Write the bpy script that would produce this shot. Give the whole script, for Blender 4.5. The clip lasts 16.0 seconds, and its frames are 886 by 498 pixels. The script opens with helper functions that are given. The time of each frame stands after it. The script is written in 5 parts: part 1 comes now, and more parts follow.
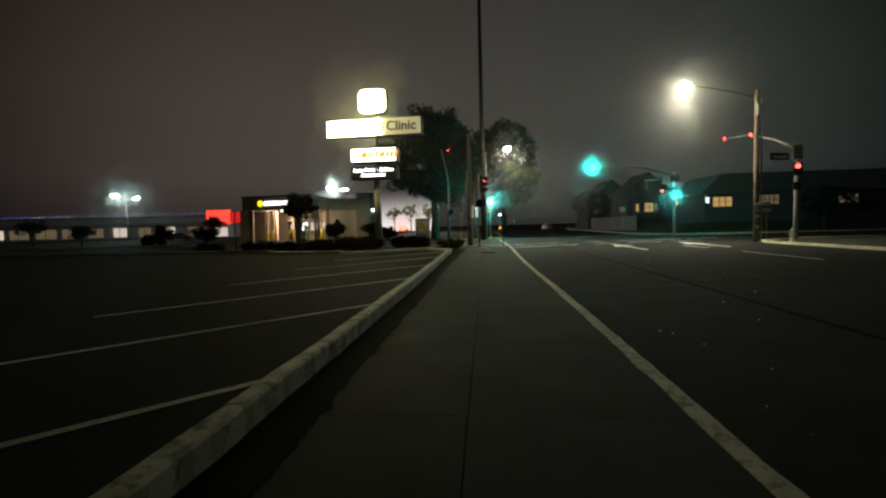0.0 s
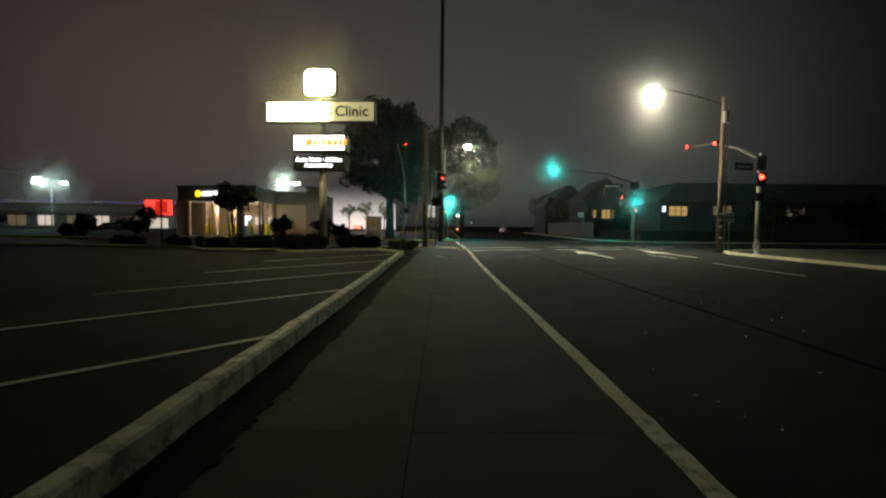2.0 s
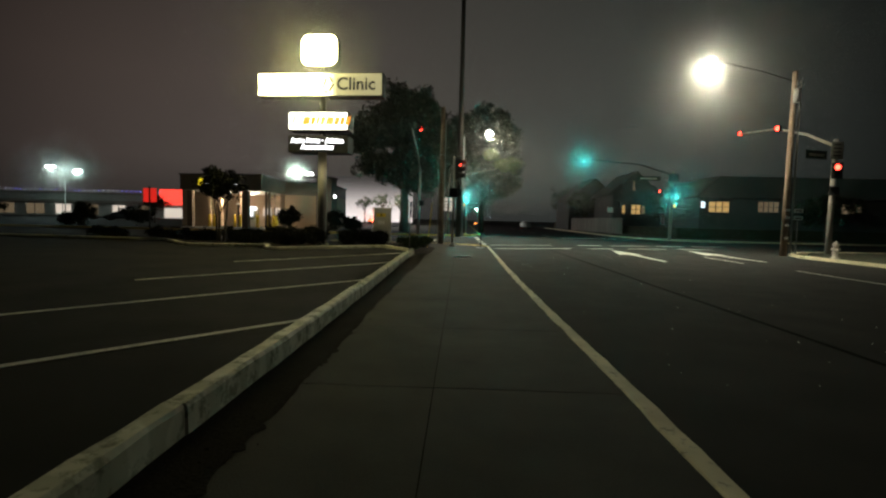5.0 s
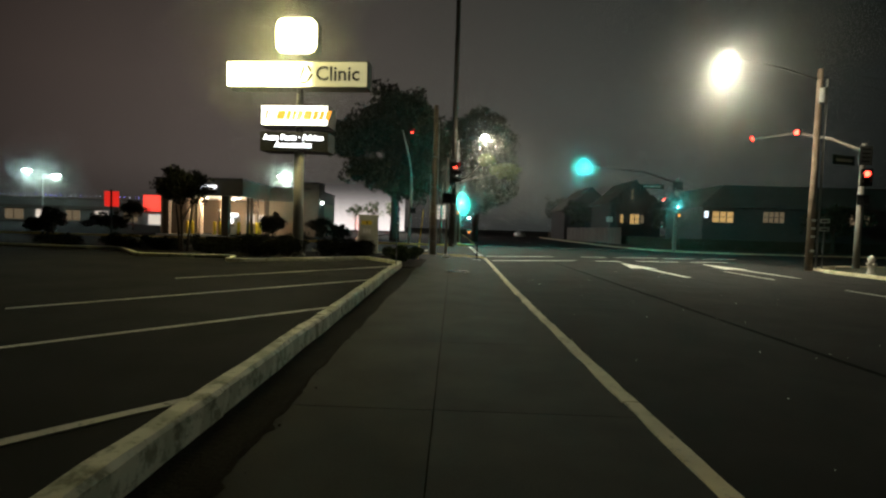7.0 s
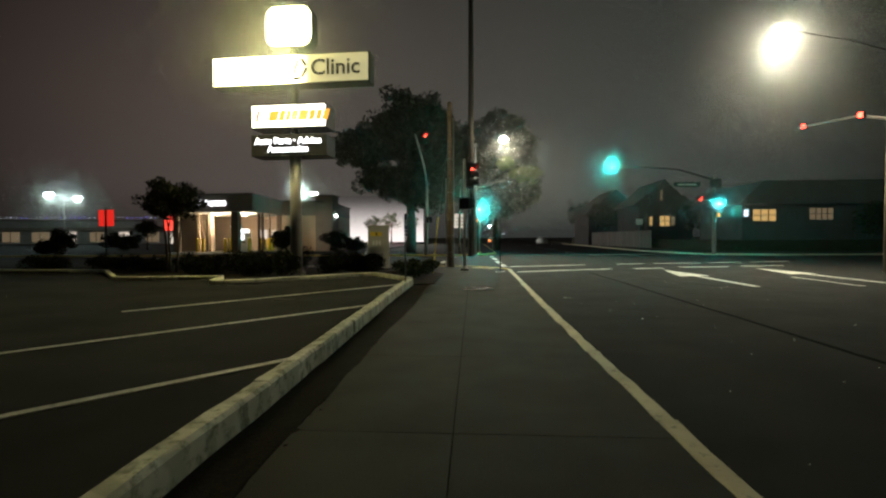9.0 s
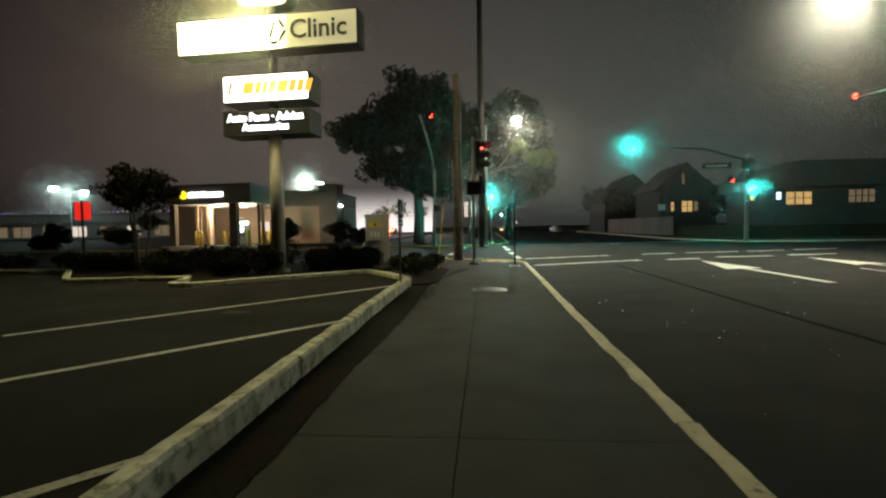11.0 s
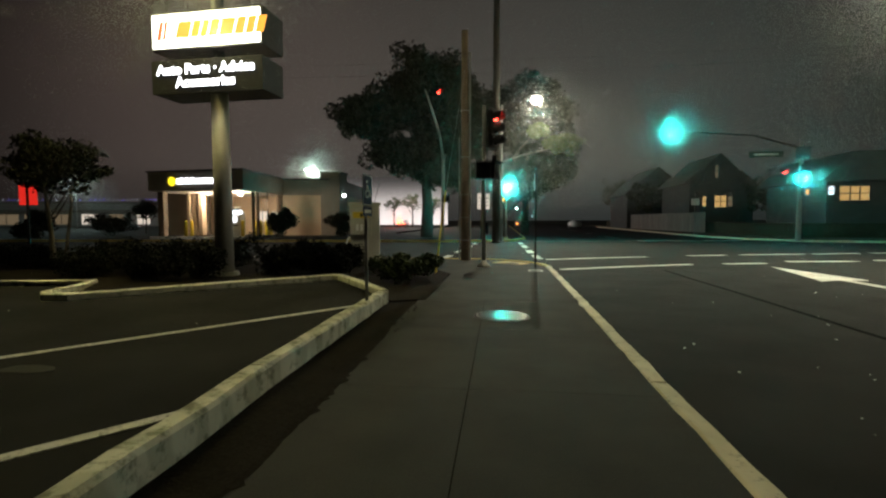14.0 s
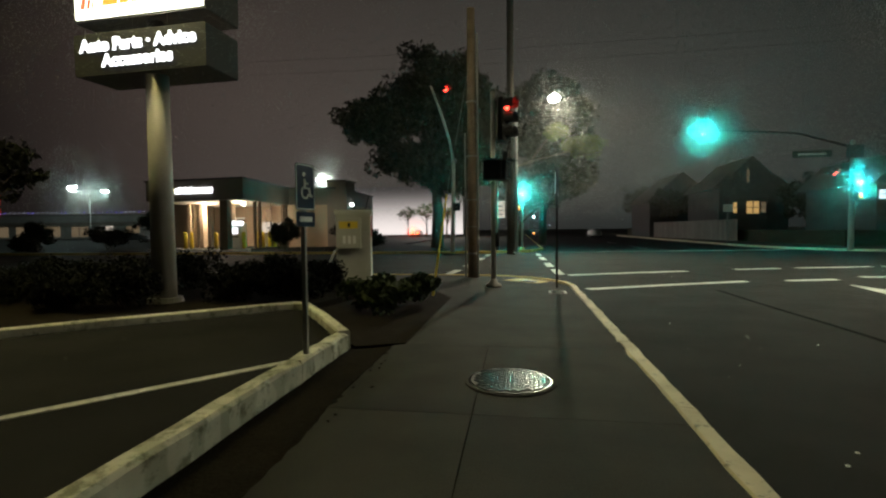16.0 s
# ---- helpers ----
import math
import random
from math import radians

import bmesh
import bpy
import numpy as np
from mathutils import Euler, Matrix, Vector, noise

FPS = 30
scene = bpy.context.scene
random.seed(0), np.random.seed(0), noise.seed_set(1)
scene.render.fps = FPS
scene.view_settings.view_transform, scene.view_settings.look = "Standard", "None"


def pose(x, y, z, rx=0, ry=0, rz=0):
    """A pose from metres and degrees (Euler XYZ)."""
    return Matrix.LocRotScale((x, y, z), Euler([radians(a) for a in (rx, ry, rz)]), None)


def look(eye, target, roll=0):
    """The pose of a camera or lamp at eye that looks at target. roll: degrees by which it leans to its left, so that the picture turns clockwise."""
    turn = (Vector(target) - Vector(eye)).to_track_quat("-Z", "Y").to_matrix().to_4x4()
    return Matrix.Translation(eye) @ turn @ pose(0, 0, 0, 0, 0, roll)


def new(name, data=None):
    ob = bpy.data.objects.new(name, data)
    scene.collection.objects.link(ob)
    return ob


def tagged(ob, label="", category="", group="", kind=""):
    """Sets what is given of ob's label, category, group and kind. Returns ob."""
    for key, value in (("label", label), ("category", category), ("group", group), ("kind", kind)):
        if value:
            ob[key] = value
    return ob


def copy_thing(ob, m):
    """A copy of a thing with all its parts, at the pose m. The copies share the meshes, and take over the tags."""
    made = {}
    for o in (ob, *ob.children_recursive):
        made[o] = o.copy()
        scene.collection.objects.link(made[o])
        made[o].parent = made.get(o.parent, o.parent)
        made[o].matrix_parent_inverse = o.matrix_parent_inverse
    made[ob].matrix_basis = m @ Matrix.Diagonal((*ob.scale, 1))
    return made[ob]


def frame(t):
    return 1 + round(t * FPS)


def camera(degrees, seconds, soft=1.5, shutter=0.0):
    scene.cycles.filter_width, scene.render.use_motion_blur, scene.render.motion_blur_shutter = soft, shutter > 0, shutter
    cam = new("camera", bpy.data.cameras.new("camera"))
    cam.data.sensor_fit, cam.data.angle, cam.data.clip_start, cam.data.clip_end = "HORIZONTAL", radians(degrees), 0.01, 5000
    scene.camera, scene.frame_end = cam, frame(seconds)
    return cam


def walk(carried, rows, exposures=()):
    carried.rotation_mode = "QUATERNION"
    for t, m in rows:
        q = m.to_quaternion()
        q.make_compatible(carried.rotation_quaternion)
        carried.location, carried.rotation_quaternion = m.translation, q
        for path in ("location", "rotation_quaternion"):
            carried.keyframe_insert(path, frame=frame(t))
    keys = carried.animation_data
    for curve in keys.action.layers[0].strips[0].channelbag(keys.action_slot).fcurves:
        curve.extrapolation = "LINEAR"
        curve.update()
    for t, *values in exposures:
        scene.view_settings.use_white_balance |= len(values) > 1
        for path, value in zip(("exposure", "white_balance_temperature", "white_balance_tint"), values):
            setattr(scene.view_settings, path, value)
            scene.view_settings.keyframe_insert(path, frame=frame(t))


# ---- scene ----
cam = camera(85.58, 16.0, soft=2.3)
# seconds, eye x y z, yaw, pitch, roll
ROWS = [
    (0, -0.009, -0.018, 1.453, 5.27, -2.76, 1.48),
    (0.5, 0.031, 0.649, 1.442, 4.09, -1.44, 0.46),
    (1, 0.019, 1.284, 1.453, 2.82, -2.68, -2.16),
    (1.5, 0.047, 1.907, 1.472, 1.83, -2.19, 0.86),
    (2, 0.024, 2.550, 1.447, 0.18, -2.79, -0.56),
    (2.5, 0.025, 3.175, 1.444, 2.08, -3.09, 1.65),
    (3, 0.036, 3.816, 1.443, 2.70, -3.03, 0.32),
    (3.5, 0.021, 4.459, 1.455, 1.54, -4.47, -1.30),
    (5.8, -0.020, 7.347, 1.447, 3.42, -3.20, -0.46),
    (6, -0.035, 7.606, 1.441, 2.98, -3.44, 1.04),
    (6.5, -0.070, 8.255, 1.442, 1.46, -2.63, 1.01),
    (7, -0.093, 8.913, 1.445, 1.43, -2.51, -1.71),
    (7.5, -0.050, 9.506, 1.439, 4.74, -1.63, 1.23),
    (8, -0.045, 10.126, 1.437, 4.39, -3.53, -1.39),
    (8.5, -0.030, 10.777, 1.438, 4.20, -3.39, -0.27),
    (9, -0.065, 11.456, 1.436, 3.82, -1.39, 0.22),
    (9.2, -0.023, 11.671, 1.446, 4.37, -0.50, 0.91),
    (11.3, -0.029, 14.331, 1.456, 5.47, -3.27, 0.81),
    (11.5, -0.034, 14.565, 1.442, 6.06, -3.58, 0.12),
    (12, -0.046, 15.235, 1.451, 6.59, -3.53, -0.42),
    (12.5, 0.008, 15.848, 1.460, 7.18, -1.59, 1.47),
    (13, -0.016, 16.501, 1.454, 7.36, -2.70, -1.33),
    (13.5, -0.009, 17.153, 1.448, 7.60, -3.21, 0.40),
    (14, 0.020, 17.774, 1.424, 6.98, -3.45, 0.17),
    (14.5, 0.008, 18.421, 1.450, 6.73, -3.74, 0.03),
    (15, 0.040, 19.063, 1.469, 8.37, -1.95, 1.49),
    (15.5, 0.047, 19.687, 1.464, 6.87, -2.76, -1.36),
    (16, 0.104, 20.334, 1.441, 8.97, -2.31, 0.60),
]
walk(cam, [(t, pose(x, y, z, 90 + pitch, roll, yaw)) for t, x, y, z, yaw, pitch, roll in ROWS],
     exposures=[(0, 0.12), (7, 0.34), (12, 0.52), (16, 0.20)])

# ---- world and lamps ----
world = bpy.data.worlds.new("night_fog")
scene.world = world
world.use_nodes = True
wn, wl = world.node_tree.nodes, world.node_tree.links
wn.clear()
w_out, w_bg = wn.new("ShaderNodeOutputWorld"), wn.new("ShaderNodeBackground")
w_tc, w_sep, w_ramp = wn.new("ShaderNodeTexCoord"), wn.new("ShaderNodeSeparateXYZ"), wn.new("ShaderNodeValToRGB")
wl.new(w_tc.outputs["Generated"], w_sep.inputs[0])
wl.new(w_sep.outputs["Z"], w_ramp.inputs[0])
w_ramp.color_ramp.elements[0].position, w_ramp.color_ramp.elements[0].color = 0.0, (0.016, 0.017, 0.0165, 1)
w_ramp.color_ramp.elements[1].position, w_ramp.color_ramp.elements[1].color = 0.75, (0.0060, 0.0056, 0.0050, 1)
w_low = w_ramp.color_ramp.elements.new(0.10)
w_low.color = (0.036, 0.0358, 0.033, 1)
w_mid = w_ramp.color_ramp.elements.new(0.24)
w_mid.color = (0.0360, 0.0345, 0.0310, 1)
# the fog over the lit shops and the junction is brighter than elsewhere
w_dot, w_map = wn.new("ShaderNodeVectorMath"), wn.new("ShaderNodeMapRange")
w_dot.operation, w_map.interpolation_type = "DOT_PRODUCT", "SMOOTHSTEP"
w_dot.inputs[1].default_value = (-0.10, 0.985, 0.13)
wl.new(w_tc.outputs["Generated"], w_dot.inputs[0])
wl.new(w_dot.outputs["Value"], w_map.inputs[0])
for i, v in ((1, 0.62), (2, 1.0), (3, 0.15), (4, 1.45)):
    w_map.inputs[i].default_value = v
# town glow: reddish over the shops, greyer over the houses
w_side, w_tint, w_mul = wn.new("ShaderNodeMapRange"), wn.new("ShaderNodeMix"), wn.new("ShaderNodeMix")
w_tint.data_type = w_mul.data_type = "RGBA"
w_mul.blend_type = "MULTIPLY"
w_mul.inputs[0].default_value = 1.0
w_side.inputs[1].default_value, w_side.inputs[2].default_value = -0.65, 0.45
w_tint.inputs[6].default_value, w_tint.inputs[7].default_value = (1.22, 0.95, 0.90, 1), (0.86, 1.0, 0.96, 1)
wl.new(w_sep.outputs["X"], w_side.inputs[0])
wl.new(w_side.outputs[0], w_tint.inputs[0])
wl.new(w_ramp.outputs[0], w_mul.inputs[6])
wl.new(w_tint.outputs[2], w_mul.inputs[7])
wl.new(w_mul.outputs[2], w_bg.inputs[0])
wl.new(w_map.outputs[0], w_bg.inputs[1])
wl.new(w_bg.outputs[0], w_out.inputs[0])


def point_lamp(name, place, watts, colour, radius=0.12):
    data = bpy.data.lights.new(name, "POINT")
    data.energy, data.color, data.shadow_soft_size = watts, colour, radius
    ob = new(name, data)
    ob.matrix_world = Matrix.Translation(place)
    return ob


def spot_lamp(name, place, target, watts, colour, angle=150, radius=0.12):
    data = bpy.data.lights.new(name, "SPOT")
    data.energy, data.color, data.shadow_soft_size = watts, colour, radius
    data.spot_size, data.spot_blend = radians(angle), 1.0
    ob = new(name, data)
    ob.matrix_world = look(place, target)
    return ob


WARM, CYAN, COOL = (1.0, 0.93, 0.66), (0.012, 0.85, 0.80), (0.72, 1.0, 0.92)
LAMP_NEAR, LAMP_FAR = (13.0, 33.0, 10.15), (2.2, 49.6, 9.2)
point_lamp("street_light_near", (13.0, 33.0, 9.95), 2500, WARM, 0.22)
spot_lamp("street_light_near_beam", (13.0, 33.0, 9.9), (12.0, 34.0, 0), 7300, WARM, 136, 0.22)
point_lamp("street_light_far", (2.2, 49.6, 8.95), 500, WARM, 0.2)
spot_lamp("street_light_far_beam", (2.2, 49.6, 8.9), (5.0, 43.5, 0), 8000, WARM, 128, 0.2)
point_lamp("signal_light_overhead", (10.83, 50.62, 7.02), 6500, CYAN, 0.1)
point_lamp("signal_light_corner", (18.97, 50.42, 3.88), 5400, CYAN, 0.1)
# second, paler lamp at each green lens, added to whiten its glare
for lens_at, watts in (((10.83, 50.62, 7.02), 110), ((18.97, 50.42, 3.88), 90), ((0.36, 54.28, 3.9), 420)):
    point_lamp("signal_glare_core", lens_at, watts, (0.75, 1.0, 0.97), 0.08)
point_lamp("signal_light_ahead", (0.36, 54.28, 3.9), 15000, CYAN, 0.1)
SIGN_TINT = (1.0, 0.90, 0.34)
point_lamp("sign_tube_a", (-8.7, 27.75, 7.4), 260, SIGN_TINT, 0.1)
point_lamp("sign_tube_b", (-7.3, 27.72, 7.4), 260, SIGN_TINT, 0.1)
point_lamp("sign_tube_c", (-6.62, 27.72, 8.95), 460, SIGN_TINT, 0.1)
point_lamp("sign_tube_d", (-6.62, 27.72, 5.75), 40, (1.0, 0.92, 0.6), 0.1)
point_lamp("lot_light_a", (-77.2, 93.5, 9.3), 3400, COOL, 0.3)
point_lamp("lot_light_b", (-79.0, 102.0, 9.3), 2300, COOL, 0.3)
point_lamp("lot_light_c", (-29.8, 91.0, 9.2), 5200, (0.75, 1.0, 0.80), 0.3)
point_lamp("lot_light_d", (-18.0, 112.0, 7.5), 7000, (1.0, 0.93, 0.88), 0.5)
point_lamp("tail_light_glow", (-20.2, 112.2, 1.2), 2200, (1.0, 0.06, 0.02), 0.3)
point_lamp("canopy_light_a", (-24.8, 56.0, 3.4), 430, (1.0, 0.77, 0.52), 0.1)
point_lamp("canopy_light_b", (-21.6, 55.2, 3.4), 360, (1.0, 0.77, 0.52), 0.1)
point_lamp("canopy_light_c", (-18.6, 58.6, 3.3), 42, (1.0, 0.72, 0.46), 0.1)


# ---- materials ----
def nodes_of(name):
    m = bpy.data.materials.new(name)
    m.use_nodes = True
    return m, m.node_tree.nodes, m.node_tree.links, m.node_tree.nodes["Principled BSDF"]


def surface(name, dark, light, rough=0.8, metal=0.0, scale=3.0, fine=60.0, bump=0.3, rand=0.0, spec=0.4, stains=0.35):
    """Two scales of variation between two colours, with fine relief."""
    m, n, l, b = nodes_of(name)
    tc = n.new("ShaderNodeNewGeometry")
    big, small = n.new("ShaderNodeTexNoise"), n.new("ShaderNodeTexNoise")
    big.inputs["Scale"].default_value, big.inputs["Detail"].default_value = scale, 6
    small.inputs["Scale"].default_value, small.inputs["Detail"].default_value = fine, 3
    l.new(tc.outputs["Position"], big.inputs["Vector"])
    l.new(tc.outputs["Position"], small.inputs["Vector"])
    add = n.new("ShaderNodeMix")
    add.data_type = "FLOAT"
    add.inputs[0].default_value = 1 - stains if stains < 1 else 0.5
    l.new(big.outputs[0], add.inputs[2])
    l.new(small.outputs[0], add.inputs[3])
    ramp = n.new("ShaderNodeValToRGB")
    ramp.color_ramp.elements[0].position, ramp.color_ramp.elements[0].color = 0.33, (*dark, 1)
    ramp.color_ramp.elements[1].position, ramp.color_ramp.elements[1].color = 0.66, (*light, 1)
    l.new(add.outputs[0], ramp.inputs[0])
    col = ramp.outputs[0]
    if rand:
        info, hsv, mr = n.new("ShaderNodeObjectInfo"), n.new("ShaderNodeHueSaturation"), n.new("ShaderNodeMapRange")
        mr.inputs[3].default_value, mr.inputs[4].default_value = 1 - rand, 1 + rand
        l.new(info.outputs["Random"], mr.inputs[0])
        l.new(mr.outputs[0], hsv.inputs["Value"])
        l.new(col, hsv.inputs["Color"])
        col = hsv.outputs[0]
    l.new(col, b.inputs["Base Color"])
    b.inputs["Roughness"].default_value, b.inputs["Metallic"].default_value = rough, metal
    b.inputs["Specular IOR Level"].default_value = spec
    if bump:
        bp = n.new("ShaderNodeBump")
        bp.inputs["Strength"].default_value, bp.inputs["Distance"].default_value = bump, 0.01
        l.new(small.outputs[0], bp.inputs["Height"])
        l.new(bp.outputs[0], b.inputs["Normal"])
    return m


def worn_paint(name, paint, under, scale=9.0, wear=0.42, rough=0.7, bands=0.0):
    m, n, l, b = nodes_of(name)
    tc, no, no2 = n.new("ShaderNodeNewGeometry"), n.new("ShaderNodeTexNoise"), n.new("ShaderNodeTexNoise")
    no.inputs["Scale"].default_value, no.inputs["Detail"].default_value, no.inputs["Roughness"].default_value = scale, 8, 0.7
    no2.inputs["Scale"].default_value, no2.inputs["Detail"].default_value = 1.7, 4
    l.new(tc.outputs["Position"], no.inputs["Vector"])
    l.new(tc.outputs["Position"], no2.inputs["Vector"])
    ramp, ramp2 = n.new("ShaderNodeValToRGB"), n.new("ShaderNodeValToRGB")
    ramp.color_ramp.elements[0].position, ramp.color_ramp.elements[0].color = wear - 0.06, (*under, 1)
    ramp.color_ramp.elements[1].position, ramp.color_ramp.elements[1].color = wear + 0.06, (*paint, 1)
    ramp2.color_ramp.elements[0].position, ramp2.color_ramp.elements[0].color = 0.35, (0.72, 0.70, 0.66, 1)
    ramp2.color_ramp.elements[1].position, ramp2.color_ramp.elements[1].color = 0.65, (1, 1, 1, 1)
    l.new(no.outputs[0], ramp.inputs[0])
    l.new(no2.outputs[0], ramp2.inputs[0])
    mul = n.new("ShaderNodeMix")
    mul.data_type, mul.blend_type = "RGBA", "MULTIPLY"
    mul.inputs[0].default_value = 1.0
    l.new(ramp.outputs[0], mul.inputs[6])
    l.new(ramp2.outputs[0], mul.inputs[7])
    col = mul.outputs[2]
    if bands:
        wave, wr, mul2 = n.new("ShaderNodeTexWave"), n.new("ShaderNodeValToRGB"), n.new("ShaderNodeMix")
        wave.bands_direction = "Y"
        for key, v in (("Scale", bands), ("Distortion", 9.0), ("Detail", 3.0), ("Detail Scale", 1.2)):
            wave.inputs[key].default_value = v
        l.new(tc.outputs["Position"], wave.inputs["Vector"])
        wr.color_ramp.elements[0].position, wr.color_ramp.elements[0].color = 0.30, (0.52, 0.53, 0.46, 1)
        wr.color_ramp.elements[1].position, wr.color_ramp.elements[1].color = 0.55, (1, 1, 1, 1)
        l.new(wave.outputs["Color"], wr.inputs[0])
        mul2.data_type, mul2.blend_type = "RGBA", "MULTIPLY"
        mul2.inputs[0].default_value = 0.5
        l.new(col, mul2.inputs[6])
        l.new(wr.outputs[0], mul2.inputs[7])
        col = mul2.outputs[2]
    l.new(col, b.inputs["Base Color"])
    b.inputs["Roughness"].default_value = rough
    bp = n.new("ShaderNodeBump")
    bp.inputs["Strength"].default_value, bp.inputs["Distance"].default_value = 0.5, 0.006
    l.new(no.outputs[0], bp.inputs["Height"])
    l.new(bp.outputs[0], b.inputs["Normal"])
    return m


def glow(name, colour, strength):
    m, n, l, b = nodes_of(name)
    b.inputs["Base Color"].default_value = (*[0.15 * c for c in colour], 1)
    b.inputs["Emission Color"].default_value = (*colour, 1)
    b.inputs["Emission Strength"].default_value = strength
    return m


def leaves(name, dark, light, rough=0.8):
    m, n, l, b = nodes_of(name)
    geo, ramp = n.new("ShaderNodeNewGeometry"), n.new("ShaderNodeValToRGB")
    ramp.color_ramp.elements[0].color, ramp.color_ramp.elements[1].color = (*dark, 1), (*light, 1)
    l.new(geo.outputs["Random Per Island"], ramp.inputs[0])
    l.new(ramp.outputs[0], b.inputs["Base Color"])
    b.inputs["Roughness"].default_value, b.inputs["Specular IOR Level"].default_value = rough, 0.12
    return m


ASPHALT = surface("road_asphalt", (0.014, 0.014, 0.0135), (0.032, 0.031, 0.0295), 0.85, scale=0.9, fine=140, bump=0.6, stains=0.6, spec=0.08)
LOT = surface("lot_asphalt", (0.011, 0.0108, 0.010), (0.027, 0.026, 0.024), 0.9, scale=0.7, fine=120, bump=0.6, stains=0.6, spec=0.05)
PAVING = surface("pavement_concrete", (0.026, 0.026, 0.024), (0.052, 0.051, 0.047), 0.84, scale=1.3, fine=90, bump=0.45, rand=0.10, stains=0.55, spec=0.12)
EARTH = surface("bare_earth", (0.008, 0.0062, 0.0046), (0.021, 0.017, 0.0125), 0.98, scale=2.5, fine=45, bump=1.0, spec=0.05)
GRASSY = surface("verge", (0.020, 0.022, 0.012), (0.045, 0.045, 0.025), 0.95, scale=2.0, fine=50, bump=1.0)
KERB_WHITE = worn_paint("kerb_white_paint", (0.68, 0.68, 0.56), (0.26, 0.27, 0.19), 7.0, 0.44)
KERB_BANDED = worn_paint("kerb_banded_paint", (0.66, 0.66, 0.54), (0.26, 0.27, 0.19), 7.0, 0.44, bands=0.75)
KERB_PALE = worn_paint("kerb_pale_paint", (0.66, 0.60, 0.42), (0.20, 0.19, 0.16), 11.0, 0.38)
KERB_YELLOW = worn_paint("kerb_yellow_paint", (0.62, 0.46, 0.12), (0.25, 0.23, 0.18), 10.0, 0.40)
LINE_PAINT = worn_paint("line_paint", (0.62, 0.62, 0.57), (0.10, 0.10, 0.09), 22.0, 0.40)
FADED_PAINT = worn_paint("faded_line_paint", (0.36, 0.36, 0.33), (0.06, 0.06, 0.055), 16.0, 0.46)
GALV = surface("galvanised_steel", (0.17, 0.17, 0.17), (0.27, 0.27, 0.265), 0.6, 0.2, 6, 80, 0.1)
POLE_GREY = surface("grey_pole_paint", (0.30, 0.28, 0.26), (0.42, 0.39, 0.36), 0.55, 0.1, 3, 60, 0.1)
DARK_METAL = surface("dark_metal", (0.018, 0.018, 0.018), (0.040, 0.040, 0.038), 0.55, 0.2, 5, 70, 0.1)
BLACK = surface("matt_black", (0.008, 0.008, 0.008), (0.018, 0.018, 0.018), 0.7, 0, 5, 70, 0.1)
WOOD = surface("weathered_pole_wood", (0.10, 0.075, 0.055), (0.24, 0.185, 0.14), 0.9, 0, 2.2, 38, 0.8, stains=0.5)
DARK_WOOD = surface("tarred_pole_wood", (0.035, 0.028, 0.022), (0.075, 0.06, 0.05), 0.9, 0, 2.2, 38, 0.8)
STUCCO = surface("tan_stucco", (0.36, 0.27, 0.19), (0.46, 0.36, 0.27), 0.9, 0, 0.8, 35, 0.4)
FASCIA = surface("dark_fascia", (0.13, 0.115, 0.10), (0.20, 0.18, 0.16), 0.7, 0, 1.0, 30, 0.2)
BROWN = surface("brown_column", (0.10, 0.075, 0.055), (0.16, 0.12, 0.09), 0.8, 0, 2, 40, 0.3)
SOFFIT = surface("white_soffit", (0.55, 0.52, 0.48), (0.68, 0.65, 0.60), 0.8, 0, 1, 30, 0.1)
SHINGLE = surface("dark_roofing", (0.05, 0.049, 0.048), (0.08, 0.078, 0.075), 0.9, 0, 1, 25, 0.6)
SIDING = surface("house_siding", (0.050, 0.054, 0.054), (0.078, 0.082, 0.081), 0.85, 0, 1, 25, 0.3)
FENCE_MAT = surface("pale_fence", (0.17, 0.165, 0.15), (0.25, 0.24, 0.22), 0.85, 0, 1.4, 30, 0.3, rand=0.12)
CABINET = surface("cabinet_paint", (0.36, 0.35, 0.29), (0.48, 0.47, 0.40), 0.6, 0, 2.5, 50, 0.1)
YELLOW = surface("yellow_paint", (0.60, 0.42, 0.03), (0.75, 0.55, 0.05), 0.5, 0, 4, 60, 0.1)
WHITE = surface("white_enamel", (0.62, 0.62, 0.60), (0.78, 0.78, 0.76), 0.5, 0, 4, 60, 0.05)
SIGN_BLUE = surface("blue_sign_sheet", (0.003, 0.009, 0.036), (0.005, 0.014, 0.055), 0.6, 0, 4, 60, 0.05)
SIGN_GREEN = surface("green_sign_sheet", (0.008, 0.035, 0.026), (0.012, 0.05, 0.036), 0.45, 0, 4, 60, 0.05)
IRON = surface("cast_iron", (0.035, 0.038, 0.041), (0.085, 0.09, 0.095), 0.22, 0.9, 8, 90, 0.15)
HYDRANT = surface("hydrant_paint", (0.42, 0.40, 0.36), (0.58, 0.55, 0.50), 0.55, 0, 6, 60, 0.2)
CAR_PAINT = surface("car_paint", (0.10, 0.11, 0.12), (0.14, 0.15, 0.16), 0.3, 0.5, 1, 20, 0.0)
GLASS_DARK = surface("dark_glass", (0.010, 0.011, 0.012), (0.016, 0.017, 0.018), 0.08, 0, 1, 20, 0.0)
LEAF_DARK = leaves("dark_leaves", (0.022, 0.025, 0.016), (0.050, 0.056, 0.032))
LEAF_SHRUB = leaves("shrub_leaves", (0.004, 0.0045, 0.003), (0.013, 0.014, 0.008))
LEAF_TREE = leaves("tree_leaves", (0.030, 0.042, 0.022), (0.085, 0.105, 0.050))
